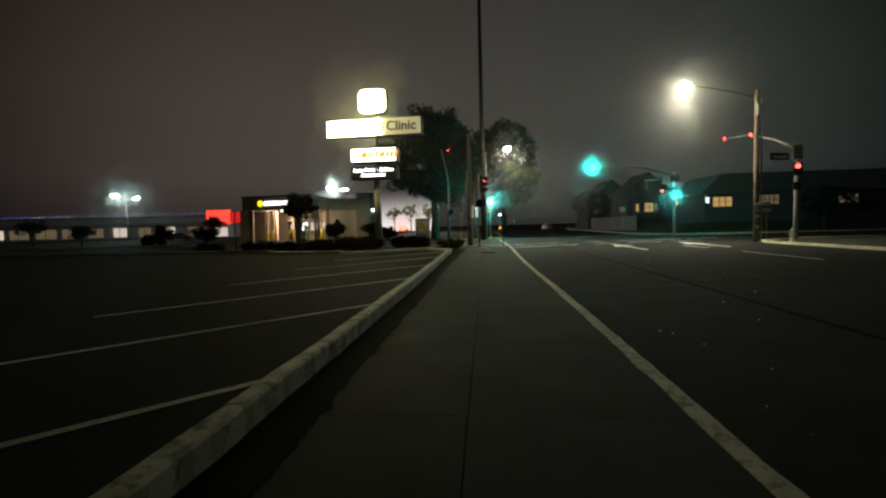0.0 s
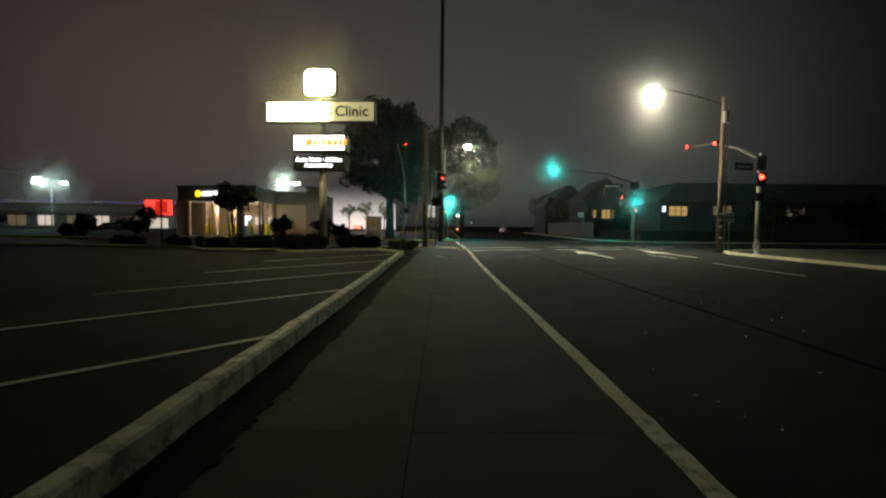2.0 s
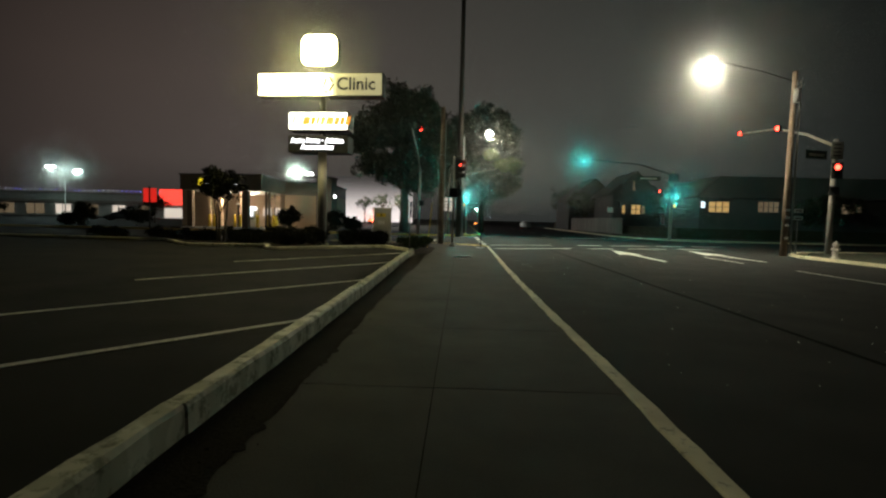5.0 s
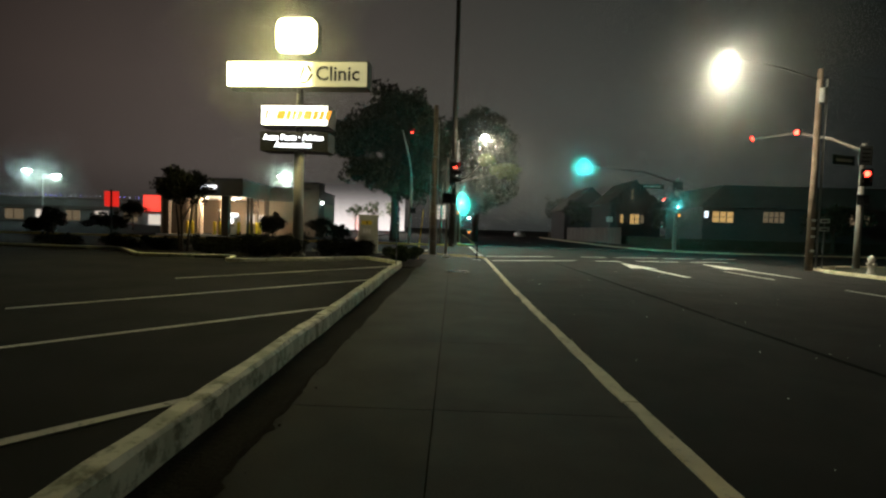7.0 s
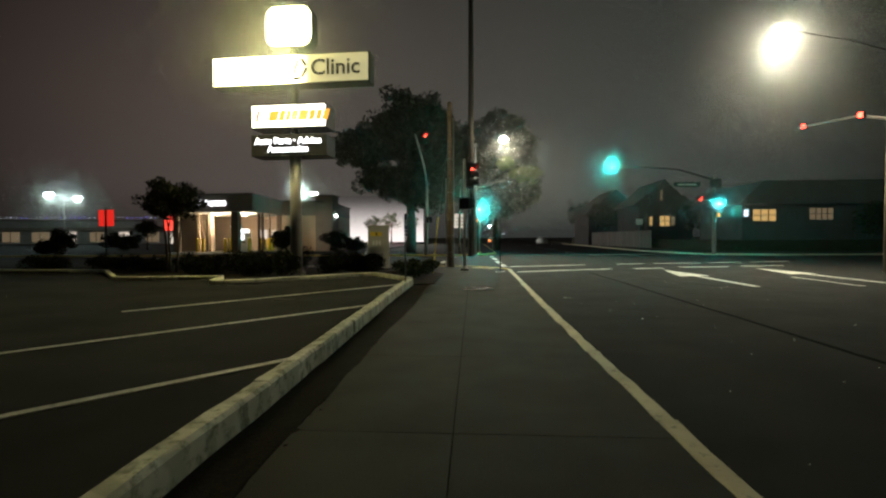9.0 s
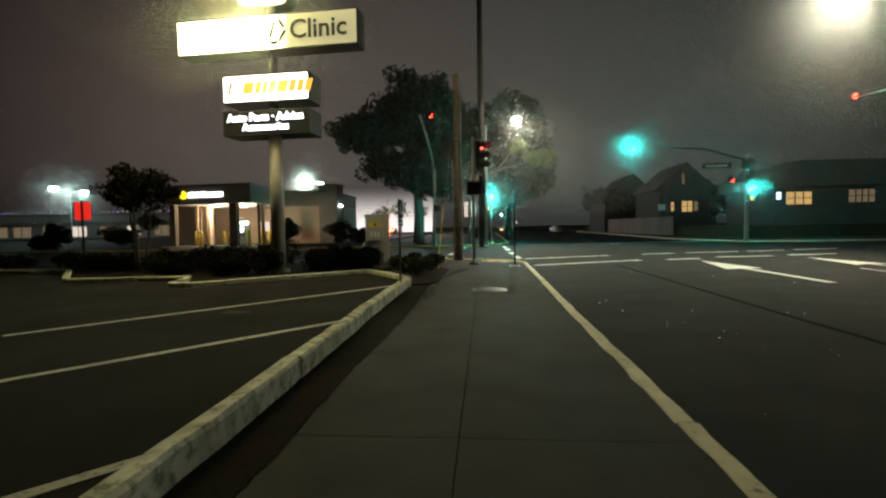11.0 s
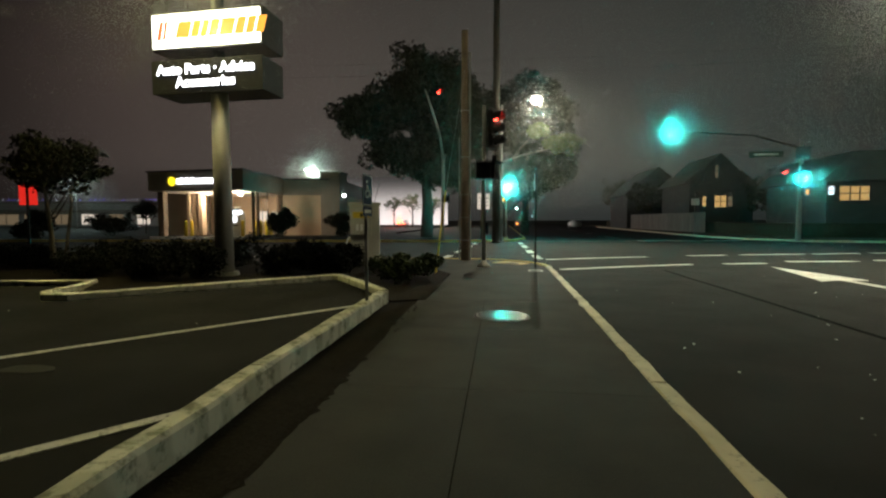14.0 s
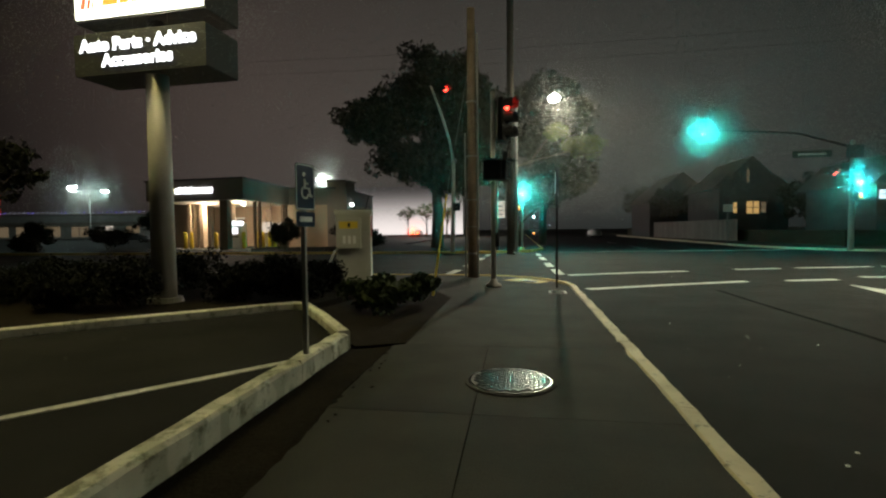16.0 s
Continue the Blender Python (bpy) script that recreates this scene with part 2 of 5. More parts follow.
# lit copy of the leaf colour: lamplight is put into the green
LEAF_LIT = leaves("lamp_lit_leaves", (0.060, 0.085, 0.025), (0.13, 0.15, 0.055))
BARK = surface("bark", (0.035, 0.028, 0.022), (0.085, 0.068, 0.052), 0.95, 0, 3, 30, 1.0)
PALE_BARK = surface("pale_bark", (0.12, 0.10, 0.085), (0.22, 0.19, 0.16), 0.95, 0, 3, 30, 1.0)
TERRACOTTA = surface("grey_wall", (0.20, 0.20, 0.195), (0.30, 0.30, 0.29), 0.9, 0, 0.6, 20, 0.2)

GLOW_LAMP = glow("lamp_lens", (1.0, 0.93, 0.74), 30)
GLOW_COOL = glow("cool_lamp_lens", (0.85, 1.0, 0.95), 22)
GLOW_GREEN = glow("green_signal_lens", (0.6, 1.0, 0.97), 45)
GLOW_RED = glow("red_signal_lens", (1.0, 0.035, 0.02), 14.0)
GLOW_HAND = glow("orange_hand_symbol", (1.0, 0.22, 0.02), 2.0)
GLOW_WALK = glow("white_walk_symbol", (0.75, 0.90, 1.0), 1.6)
GLOW_SIGN = glow("lit_sign_face", (1.0, 0.97, 0.80), 4.0)
GLOW_OVAL = glow("lit_oval_face", (1.0, 0.93, 0.46), 14.0)
GLOW_LETTER = glow("lit_letters", (0.95, 0.97, 1.0), 3.2)
GLOW_ORANGE = glow("orange_sign_shapes", (1.0, 0.36, 0.04), 1.2)
GLOW_REDSHAPE = glow("red_sign_shapes", (1.0, 0.16, 0.05), 1.2)
GLOW_PALE_BLUE = glow("pale_blue_letters", (0.50, 0.50, 0.90), 0.75)
GLOW_PALE_BLUE.node_tree.nodes["Principled BSDF"].inputs["Base Color"].default_value = (0.01, 0.01, 0.02, 1)
GLOW_BANK = glow("bank_letters", (0.92, 0.94, 1.0), 2.4)
GLOW_YELLOW = glow("yellow_emblem", (1.0, 0.80, 0.02), 1.3)
GLOW_WINDOW = glow("warm_window", (1.0, 0.62, 0.22), 0.42)
GLOW_WINDOW_DIM = glow("dim_window", (0.95, 0.70, 0.42), 0.10)
GLOW_ATM = glow("cash_machine_screen", (0.90, 0.95, 1.0), 2.2)
GLOW_SHOP = glow("shop_window", (1.0, 0.86, 0.72), 0.55)
GLOW_BULB = glow("blue_bulb", (0.25, 0.22, 1.0), 2.2)
GLOW_BULB_WHITE = glow("white_bulb", (0.8, 0.85, 1.0), 1.2)
GLOW_NEON = glow("red_neon", (1.0, 0.05, 0.03), 1.4)
# unlit sign sheet: emission stands in for light coming through from behind
GLOW_RED_SIGN = glow("red_sheet_painted_glow", (0.95, 0.03, 0.02), 0.55)
GLOW_TAIL = glow("tail_light", (1.0, 0.22, 0.03), 6.0)


# ---- makers ----
def finish(name, bm, material, parent=None, label="", smooth=False):
    me = bpy.data.meshes.new(name)
    bm.to_mesh(me)
    bm.free()
    for m in material if isinstance(material, (list, tuple)) else (material,):
        me.materials.append(m)
    if smooth:
        me.polygons.foreach_set("use_smooth", [True] * len(me.polygons))
    ob = new(name, me)
    if parent:
        ob.parent = parent
    if label:
        ob["label"] = label
    return ob


def part(name, bm, material, parent, label="", smooth=False):
    return finish(name, bm, material, parent, label, smooth)


def thing(name, place, label, category, group="", turn=0.0):
    ob = new(name)
    ob.empty_display_size = 0.1
    ob.matrix_basis = pose(*place, 0, 0, turn)
    return tagged(ob, label, category, group)


def structure(name, bm, material, label="", smooth=False):
    return tagged(finish(name, bm, material, None, "", smooth), label, kind="structure")


def box(lo, hi, bevel=0.0, bm=None):
    bm = bm or bmesh.new()
    mid = [(a + b) / 2 for a, b in zip(lo, hi)]
    size = [abs(b - a) for a, b in zip(lo, hi)]
    made = bmesh.ops.create_cube(bm, size=1, matrix=Matrix.Translation(mid) @ Matrix.Diagonal((*size, 1)))
    if bevel:
        edges = list({e for v in made["verts"] for e in v.link_edges})
        bmesh.ops.bevel(bm, geom=edges, offset=bevel, segments=2, affect="EDGES", profile=0.6)
    return bm


def tube(points, radii, sides=12, bm=None, cap=True):
    """A tapered tube along points."""
    bm = bm or bmesh.new()
    pts = [Vector(p) for p in points]
    if not isinstance(radii, (list, tuple)):
        radii = [radii] * len(pts)
    rings, up = [], Vector((0.13, 0.97, 0.2))
    for i, (p, r) in enumerate(zip(pts, radii)):
        d = (pts[min(i + 1, len(pts) - 1)] - pts[max(i - 1, 0)]).normalized()
        a = d.cross(up if abs(d.dot(up)) < 0.95 else Vector((1, 0, 0))).normalized()
        b = d.cross(a)
        rings.append([bm.verts.new(p + r * (math.cos(q) * a + math.sin(q) * b)) for q in [2 * math.pi * k / sides for k in range(sides)]])
    for ra, rb in zip(rings, rings[1:]):
        for k in range(sides):
            bm.faces.new((ra[k], ra[(k + 1) % sides], rb[(k + 1) % sides], rb[k]))
    if cap:
        bm.faces.new(rings[0][::-1])
        bm.faces.new(rings[-1])
    bmesh.ops.recalc_face_normals(bm, faces=bm.faces[:])
    return bm


def slab(outline, lo, hi, bm=None):
    """A flat slab with that outline between two heights."""
    bm = bm or bmesh.new()
    top = [bm.verts.new((x, y, hi)) for x, y in outline]
    low = [bm.verts.new((x, y, lo)) for x, y in outline]
    bm.faces.new(top)
    bm.faces.new(low[::-1])
    n = len(outline)
    for i in range(n):
        bm.faces.new((low[i], low[(i + 1) % n], top[(i + 1) % n], top[i]))
    bmesh.ops.recalc_face_normals(bm, faces=bm.faces[:])
    return bm


def ribbon(points, width, lo, hi, bm=None, bevel=0.02, close=False):
    """A kerb of rectangular section, with broken upper edges, along a line on the plan."""
    bm = bm or bmesh.new()
    pts = [Vector((x, y, 0)) for x, y in points]
    rings = []
    n = len(pts)
    for i, p in enumerate(pts):
        d1 = (p - pts[i - 1]).normalized() if i else (pts[1] - p).normalized()
        d2 = (pts[i + 1] - p).normalized() if i < n - 1 else d1
        d = (d1 + d2).normalized()
        side = Vector((d.y, -d.x, 0)) * (width / 2 / max(0.5, d.dot(d1)))
        prof = [(-1, lo), (-1, hi - bevel), (-1 + 2 * bevel / width, hi), (1 - 2 * bevel / width, hi), (1, hi - bevel), (1, lo)]
        rings.append([bm.verts.new((p.x + side.x * s, p.y + side.y * s, z)) for s, z in prof])
    for ra, rb in zip(rings, rings[1:]):
        for k in range(5):
            bm.faces.new((ra[k], ra[k + 1], rb[k + 1], rb[k]))
    bm.faces.new(rings[0])
    bm.faces.new(rings[-1][::-1])
    bmesh.ops.recalc_face_normals(bm, faces=bm.faces[:])
    return bm


def leaf_cloud(rng, clumps, per, leaf, spread=0.45):
    """Many small folded leaves in clumps: (x, y, z, radius)."""
    verts, faces = [], []
    for cx, cy, cz, r in clumps:
        for _ in range(per):
            d = rng.normal(size=3)
            d /= np.linalg.norm(d) + 1e-9
            c = np.array((cx, cy, cz)) + d * r * (1 - spread * rng.random() ** 1.5) * np.array((1, 1, 0.8))
            u, v = rng.normal(size=3), rng.normal(size=3)
            u /= np.linalg.norm(u)
            v -= u * v.dot(u)
            v /= np.linalg.norm(v) + 1e-9
            s = leaf * (0.6 + 0.8 * rng.random())
            k = len(verts)
            verts += [tuple(c - u * s), tuple(c + v * s * 0.45), tuple(c + u * s), tuple(c - v * s * 0.45)]
            faces.append((k, k + 1, k + 2, k + 3))
    return verts, faces


def leaf_mesh(name, verts, faces, material, parent, label=""):
    me = bpy.data.meshes.new(name)
    me.from_pydata(verts, [], faces)
    me.materials.append(material)
    ob = new(name, me)
    ob.parent = parent
    if label:
        ob["label"] = label
    return ob


def crown_clumps(rng, centre, radii, count, size, lumps=3.0):
    out = []
    while len(out) < count:
        d = rng.normal(size=3)
        d /= np.linalg.norm(d)
        q = Vector(d * lumps)
        edge = 0.78 + 0.45 * noise.noise(q + Vector(centre))
        f = edge * rng.random() ** 0.4
        out.append((*(centre[i] + d[i] * radii[i] * f for i in range(3)), size * (0.6 + 0.8 * rng.random())))
    return out


def text_mesh(words, size, depth=0.012, shear=0.0, bold=0.0):
    cu = bpy.data.curves.new("words", "FONT")
    cu.body, cu.size, cu.extrude, cu.align_x, cu.align_y, cu.shear = words, size, depth, "CENTER", "CENTER", shear
    cu.offset, cu.resolution_u = bold, 3
    ob = new("words", cu)
    me = bpy.data.meshes.new_from_object(ob.evaluated_get(bpy.context.evaluated_depsgraph_get()))
    bpy.data.objects.remove(ob)
    bm = bmesh.new()
    bm.from_mesh(me)
    bpy.data.meshes.remove(me)
    bm.transform(Matrix.Rotation(radians(90), 4, "X"))
    return bm


def moved(bm, m):
    bm.transform(m)
    return bm


def letters(words, size, parent, material, m, name="letter", label="", bold=0.0, depth=0.006):
    """Each character of the words as a part of its own, the row centred on the origin of m."""
    def right(s):
        bm = text_mesh(s + "|", size, depth, 0, bold)
        r = max(v.co.x for v in bm.verts)
        w = r - min(v.co.x for v in bm.verts)
        bm.free()
        return w
    full = right(words)
    for i, ch in enumerate(words):
        if ch == " ":
            continue
        bm = text_mesh(ch, size, depth, 0, bold)
        lo = min(v.co.x for v in bm.verts)
        start = right(words[:i] + ch) - right(ch)
        part(name, moved(bm, m @ Matrix.Translation((-full / 2 + start - lo, 0, 0))), material, parent, label)


# ---- ground, road, pavement ----
structure("ground", box((-900, -500, -0.9), (900, 1300, -0.16)), GRASSY, "dark ground reaching away into the fog")
# main road, cross street and their junction as one slab
structure("road", slab([(1.40, -80), (17.2, -80), (17.2, 31.5), (18.6, 34.4), (22.5, 36.0), (260, 52), (260, 66), (24, 51.5), (20.6, 52.6),
                        (18.4, 56), (17.4, 62), (24.5, 400), (1.9, 400), (1.9, 56.5), (0.9, 53.2), (-2.0, 51.6), (-200, 44), (-200, 28),
                        (-40, 33.5), (-8, 35.5), (-2.0, 35.5), (-0.2, 35.2), (0.5, 34.7), (1.15, 33.95), (1.36, 32.8), (1.33, 22)], -0.45, -0.12),
          ASPHALT, "dark asphalt road and crossing")
structure("parking_lot", slab([(-1.87, -40), (-1.89, 15), (-2.04, 25.8), (-3.6, 28.1), (-7.2, 24.9), (-8.3, 26.5), (-11.8, 26.2), (-14.6, 29.4), (-60, 31), (-60, -40)], -0.4, 0.10),
          LOT, "dark asphalt car park")
structure("planting_ground", slab([(-3.62, 28.18), (-2.9, 31.8), (-6.0, 32.2), (-60, 34.0), (-60, 31.05), (-14.6, 29.42), (-11.8, 26.25), (-8.35, 26.6), (-7.25, 25.0)], -0.4, 0.13),
          EARTH, "bare dark earth of the planted islands")
structure("planting_edge", slab([(-1.9, 25.95), (-1.32, 26.2), (-1.32, 30.3), (-2.1, 31.9), (-2.9, 31.85), (-3.58, 28.2)], -0.4, 0.012), EARTH, "dark earth beside the pavement")
structure("earth_strip", slab([(-1.80, -40), (-1.30, -40), (-1.30, -10), (-1.36, 3), (-1.30, 9), (-1.38, 14), (-1.40, 18), (-1.46, 22), (-1.42, 26.15), (-2.06, 26.0), (-1.98, 18)], -0.4, -0.012),
          EARTH, "strip of bare earth along the kerb")
structure("bank_ground", slab([(-60, 55), (-9, 53.5), (-5.0, 51.9), (-5.0, 56.0), (-12, 70), (-14, 170), (-260, 170), (-260, 55)], -0.4, 0.0), LOT, "dark asphalt around the bank")
structure("far_pavement", slab([(-200, 44.2), (-2.0, 51.8), (0.8, 53.4), (1.75, 56.6), (1.75, 300), (-1.2, 300), (-1.2, 60), (-5.0, 55), (-60, 54.8), (-200, 52)], -0.4, -0.004), PAVING, "dark concrete pavement")
structure("verge_right", slab([(17.5, -80), (120, -80), (120, 39), (24, 35.9), (20.0, 34.6), (17.5, 31.4)], -0.4, 0.0), GRASSY, "grass verge")
structure("verge_far_right", slab([(20.9, 52.8), (24.2, 51.7), (140, 58.4), (140, 200), (28, 200), (17.8, 62.2), (18.7, 56.2)], -0.4, 0.0), GRASSY, "dark front gardens")

SKEW = pose(0, 0, 0, 0, 0, 0.22)


def kerb_left_x(y):
    return float(np.interp(y, (-12, 3, 11, 14, 18, 22, 25.85), (-1.86, -1.865, -1.87, -1.90, -1.95, -2.03, -2.05)))


def kerb_right_x(y):
    return float(np.interp(y, (-12, 7, 11, 14, 18, 22, 26, 32.75), (1.54, 1.53, 1.49, 1.44, 1.395, 1.39, 1.42, 1.45)))


pavement = tagged(new("pavement"), "dark concrete pavement of large slabs with a joint along it", "pavement", kind="structure")
plaza = part("corner_paving", slab([(-1.33, 26.2), (1.47, 26.2), (1.47, 32.7), (1.12, 33.85), (0.46, 34.58), (-0.2, 35.06), (-2.0, 35.36), (-8.0, 35.36), (-40, 33.3), (-40, 31.0),
                                    (-6.2, 32.3), (-2.1, 31.9), (-1.33, 30.3)], -0.4, 0.0), PAVING, pavement)

# kerbs
pavement.matrix_basis = SKEW
kerb_left = tagged(new("kerb_left"), "raised concrete kerb with worn white paint", "kerb", kind="structure")
rng = np.random.default_rng(4)
y = -12.0
while y < 25.6:
    y2 = min(y + 3.05, 25.85)
    n = 9
    wob = [rng.normal() * 0.006 for _ in range(n)]
    ys = [y + 0.006 + (y2 - y - 0.012) * i / (n - 1) for i in range(n)]
    bm = ribbon([(kerb_left_x(q) + w, q) for q, w in zip(ys, wob)], 0.18, -0.3, 0.20, bevel=0.028)
    for v in bm.verts:
        if v.co.z > 0:
            v.co += Vector((rng.normal() * 0.004, 0, rng.normal() * 0.004))
    part("kerb_stone", bm, KERB_BANDED, kerb_left)
    y = y2
kerb_right = tagged(new("kerb_right"), "low kerb edge with pale worn paint beside the road", "kerb", kind="structure")
y = -12.0
while y < 32.6:
    y2 = min(y + 2.27, 32.75)
    n = 8
    ys = [y + 0.008 + (y2 - y - 0.016) * i / (n - 1) for i in range(n)]
    bm = ribbon([(kerb_right_x(q) + rng.normal() * 0.005, q) for q in ys], 0.16, -0.3, 0.014, bevel=0.02)
    for v in bm.verts:
        if v.co.z > -0.1:
            v.co += Vector((rng.normal() * 0.006, 0, rng.normal() * 0.003))
    part("kerb_stone", bm, KERB_WHITE if y < 6 else KERB_PALE, kerb_right)
    y = y2
corner_kerb = structure("kerb_corner", ribbon([(1.45, 32.8), (1.36, 33.4), (1.14, 33.92), (0.85, 34.35), (0.48, 34.66), (0.1, 34.95), (-0.4, 35.22), (-1.0, 35.38), (-2.0, 35.44), (-8.0, 35.44)], 0.15, -0.3, 0.012),
                        KERB_YELLOW, "kerb with worn yellow paint round the corner")
island_kerb = structure("kerb_island", ribbon([(-2.02, 25.9), (-2.75, 27.0), (-3.55, 28.08), (-3.75, 28.1), (-4.6, 27.35), (-5.9, 26.2), (-6.7, 25.35), (-7.2, 24.95), (-7.6, 24.92), (-7.85, 25.15), (-7.95, 25.5), (-8.15, 26.2), (-8.4, 26.6)], 0.16, -0.2, 0.215),
                         KERB_WHITE, "white painted kerb round the planted island")
structure("kerb_island_left", ribbon([(-8.4, 26.75), (-10.0, 26.5), (-11.6, 26.25), (-11.9, 26.4), (-14.5, 29.3), (-14.8, 29.45), (-22, 30.0), (-58, 31.0)], 0.16, -0.2, 0.205), KERB_WHITE, "white painted kerb of the second island")
structure("kerb_right_side", ribbon([(17.35, -60), (17.35, 20), (17.35, 31.4), (18.1, 33.4), (19.6, 34.8), (22.5, 36.0), (60, 38.6), (110, 42)], 0.16, -0.3, 0.02), KERB_PALE, "concrete kerb")
structure("kerb_far", ribbon([(-120, 47.2), (-2.0, 51.7), (0.85, 53.3), (1.83, 56.55), (1.83, 200)], 0.15, -0.3, 0.012), KERB_YELLOW, "kerb with faded yellow paint on the far corner")
structure("kerb_far_right", ribbon([(19.5, 120), (17.65, 62), (18.55, 56.1), (20.75, 52.7), (24.1, 51.6), (110, 57)], 0.15, -0.3, 0.012), KERB_PALE, "concrete kerb on the far corner")
part("tactile_ramp", slab([(-0.2, 33.9), (0.75, 33.2), (1.05, 33.6), (0.35, 34.45)], -0.05, 0.006), KERB_YELLOW, pavement, "ramp with worn yellow paint")
grate = part("drain_grate", slab([(0.25, 33.6), (0.62, 33.35), (0.75, 33.55), (0.38, 33.8)], -0.05, 0.010), IRON, pavement, "small iron grate")
for k in range(6):
    a = Vector((0.29 + 0.062 * k, 33.605 - 0.042 * k, 0))
    part("grate_bar", slab([(a.x, a.y), (a.x + 0.022, a.y - 0.015), (a.x + 0.14, a.y + 0.17), (a.x + 0.118, a.y + 0.185)], 0.0, 0.016), GALV, pavement)

bm = bmesh.new()
rng = np.random.default_rng(19)
for _ in range(200):
    gy = -4 + 30 * rng.random()
    gx = -1.36 - 0.004 * gy + rng.normal() * 0.10
    gs = 0.004 + 0.013 * rng.random() ** 2
    bmesh.ops.create_icosphere(bm, subdivisions=1, radius=gs, matrix=Matrix.Translation((gx, gy, gs * 0.3)) @ Matrix.Rotation(rng.random() * 3, 4, "Z") @ Matrix.Diagonal((1.5, 0.8, 0.6, 1)))
tagged(finish("dirt_crumbs", bm, EARTH), "crumbs of earth and leaf litter on the pavement edge", "litter", kind="stuff")

# road and lot markings
def marking(name, outline, z, material, label):
    return structure(name, slab(outline, z - 0.003, z + 0.004), material, label)


def stripe(name, a, b, width, z, material, label):
    a, b = Vector((*a, 0)), Vector((*b, 0))
    s = (b - a).normalized().cross(Vector((0, 0, 1))) * width / 2
    return marking(name, [(p.x, p.y) for p in (a - s, b - s, b + s, a + s)], z, material, label)


for k in range(6):
    yb = 4.15 + 4.17 * k
    stripe("stall_line", (kerb_left_x(yb) - 0.1, yb), (-6.5, yb - 5.25), 0.10, 0.102, LINE_PAINT, "thin white line between parking stalls")
stripe("stall_line", (-2.06, -0.05), (-6.5, -5.3), 0.10, 0.102, LINE_PAINT, "thin white line between parking stalls")
for name, pts in (("stop_line", [(1.85, 32.95), (4.2, 34.1), (6.5, 35.1)]), ("crosswalk_line", [(1.75, 36.7), (4.0, 37.7), (6.0, 38.45)]),
                  ("crosswalk_line", [(7.7, 35.35), (9.2, 35.75)]), ("crosswalk_line", [(10.3, 36.5), (12.85, 36.85)]), ("crosswalk_line", [(13.8, 37.3), (16.2, 37.9)]),
                  ("crosswalk_line", [(7.9, 39.2), (9.6, 39.7)]), ("crosswalk_line", [(10.3, 39.9), (13.2, 40.6)]), ("crosswalk_line", [(13.7, 40.7), (15.9, 41.3)]), ("crosswalk_line", [(16.6, 41.5), (19.2, 42.3)])):
    for a, b in zip(pts, pts[1:]):
        stripe(name, a, b, 0.30, -0.12, LINE_PAINT, "worn white line across the road")
for a, b in (((1.50, 36.9), (1.45, 39.0)), ((1.40, 40.3), (1.36, 42.4)), ((1.36, 44.6), (1.30, 47.0)), ((1.30, 48.6), (1.25, 50.6)),
             ((-2.35, 36.4), (-2.2, 38.6)), ((-2.1, 40.4), (-2.0, 42.6)), ((-1.9, 44.6), (-1.8, 46.4)), ((-1.75, 48.2), (-1.7, 50.0))):
    stripe("crosswalk_line", a, b, 0.30, -0.12, LINE_PAINT, "broken white crossing line")
stripe("stop_line", (-5.5, 37.6), (-16, 37.0), 0.30, -0.12, FADED_PAINT, "faded white line across the side street")
for ax, ay in ((8.75, 30.0), (13.6, 31.2)):
    marking("lane_arrow", [(ax - 0.25, ay - 3.2), (ax - 0.02, ay - 3.2), (ax - 0.02, ay + 0.9), (ax + 0.42, ay + 0.9), (ax - 0.05, ay + 4.4), (ax - 0.85, ay + 0.6), (ax - 0.25, ay + 0.9)], -0.12, LINE_PAINT, "white turn arrow painted on the lane")
stripe("lane_line", (12.1, 18.5), (12.1, 24.0), 0.10, -0.12, LINE_PAINT, "thin white lane line")
stripe("lane_line", (11.9, 27.0), (11.95, 30.5), 0.10, -0.12, LINE_PAINT, "thin white lane line")
for ya, yb in ((58, 64), (70, 76), (82, 90), (98, 108)):
    stripe("lane_line", (9.5 + (ya - 58) * 0.012, ya), (9.5 + (yb - 58) * 0.012, yb), 0.12, -0.12, FADED_PAINT, "faded lane line")
stripe("far_stop_line", (9.8, 53.8), (17.4, 55.0), 0.35, -0.12, LINE_PAINT, "worn white stop line")
stripe("far_crosswalk_line", (2.3, 52.6), (17.8, 55.9), 0.25, -0.12, FADED_PAINT, "worn white crossing line")
SEAM = surface("tar_seam", (0.003, 0.003, 0.003), (0.006, 0.006, 0.006), 0.95, 0, 3, 60, 0.2, spec=0.03)
bm = bmesh.new()
seam = [(4.94 + 0.05 * noise.noise(Vector((i * 0.4, 0, 0))), -8 + i * 1.0) for i in range(42)]
ribbon(seam, 0.09, -0.124, -0.115, bm, bevel=0.002)
structure("tar_seam", bm, SEAM, "dark tar seam along the lane")

for x0, y0, x1, y1 in ((0.78, 31.55, 1.16, 31.60), (0.78, 31.16, 1.16, 31.21), (0.78, 31.21, 0.83, 31.55), (1.11, 31.21, 1.16, 31.55), (0.93, 31.32, 1.01, 31.44)):
    marking("stencil_mark", [(x0, y0), (x1, y0), (x1, y1), (x0, y1)], 0.002, LINE_PAINT, "small white stencilled square on the pavement")

bm = bmesh.new()
rng = np.random.default_rng(9)
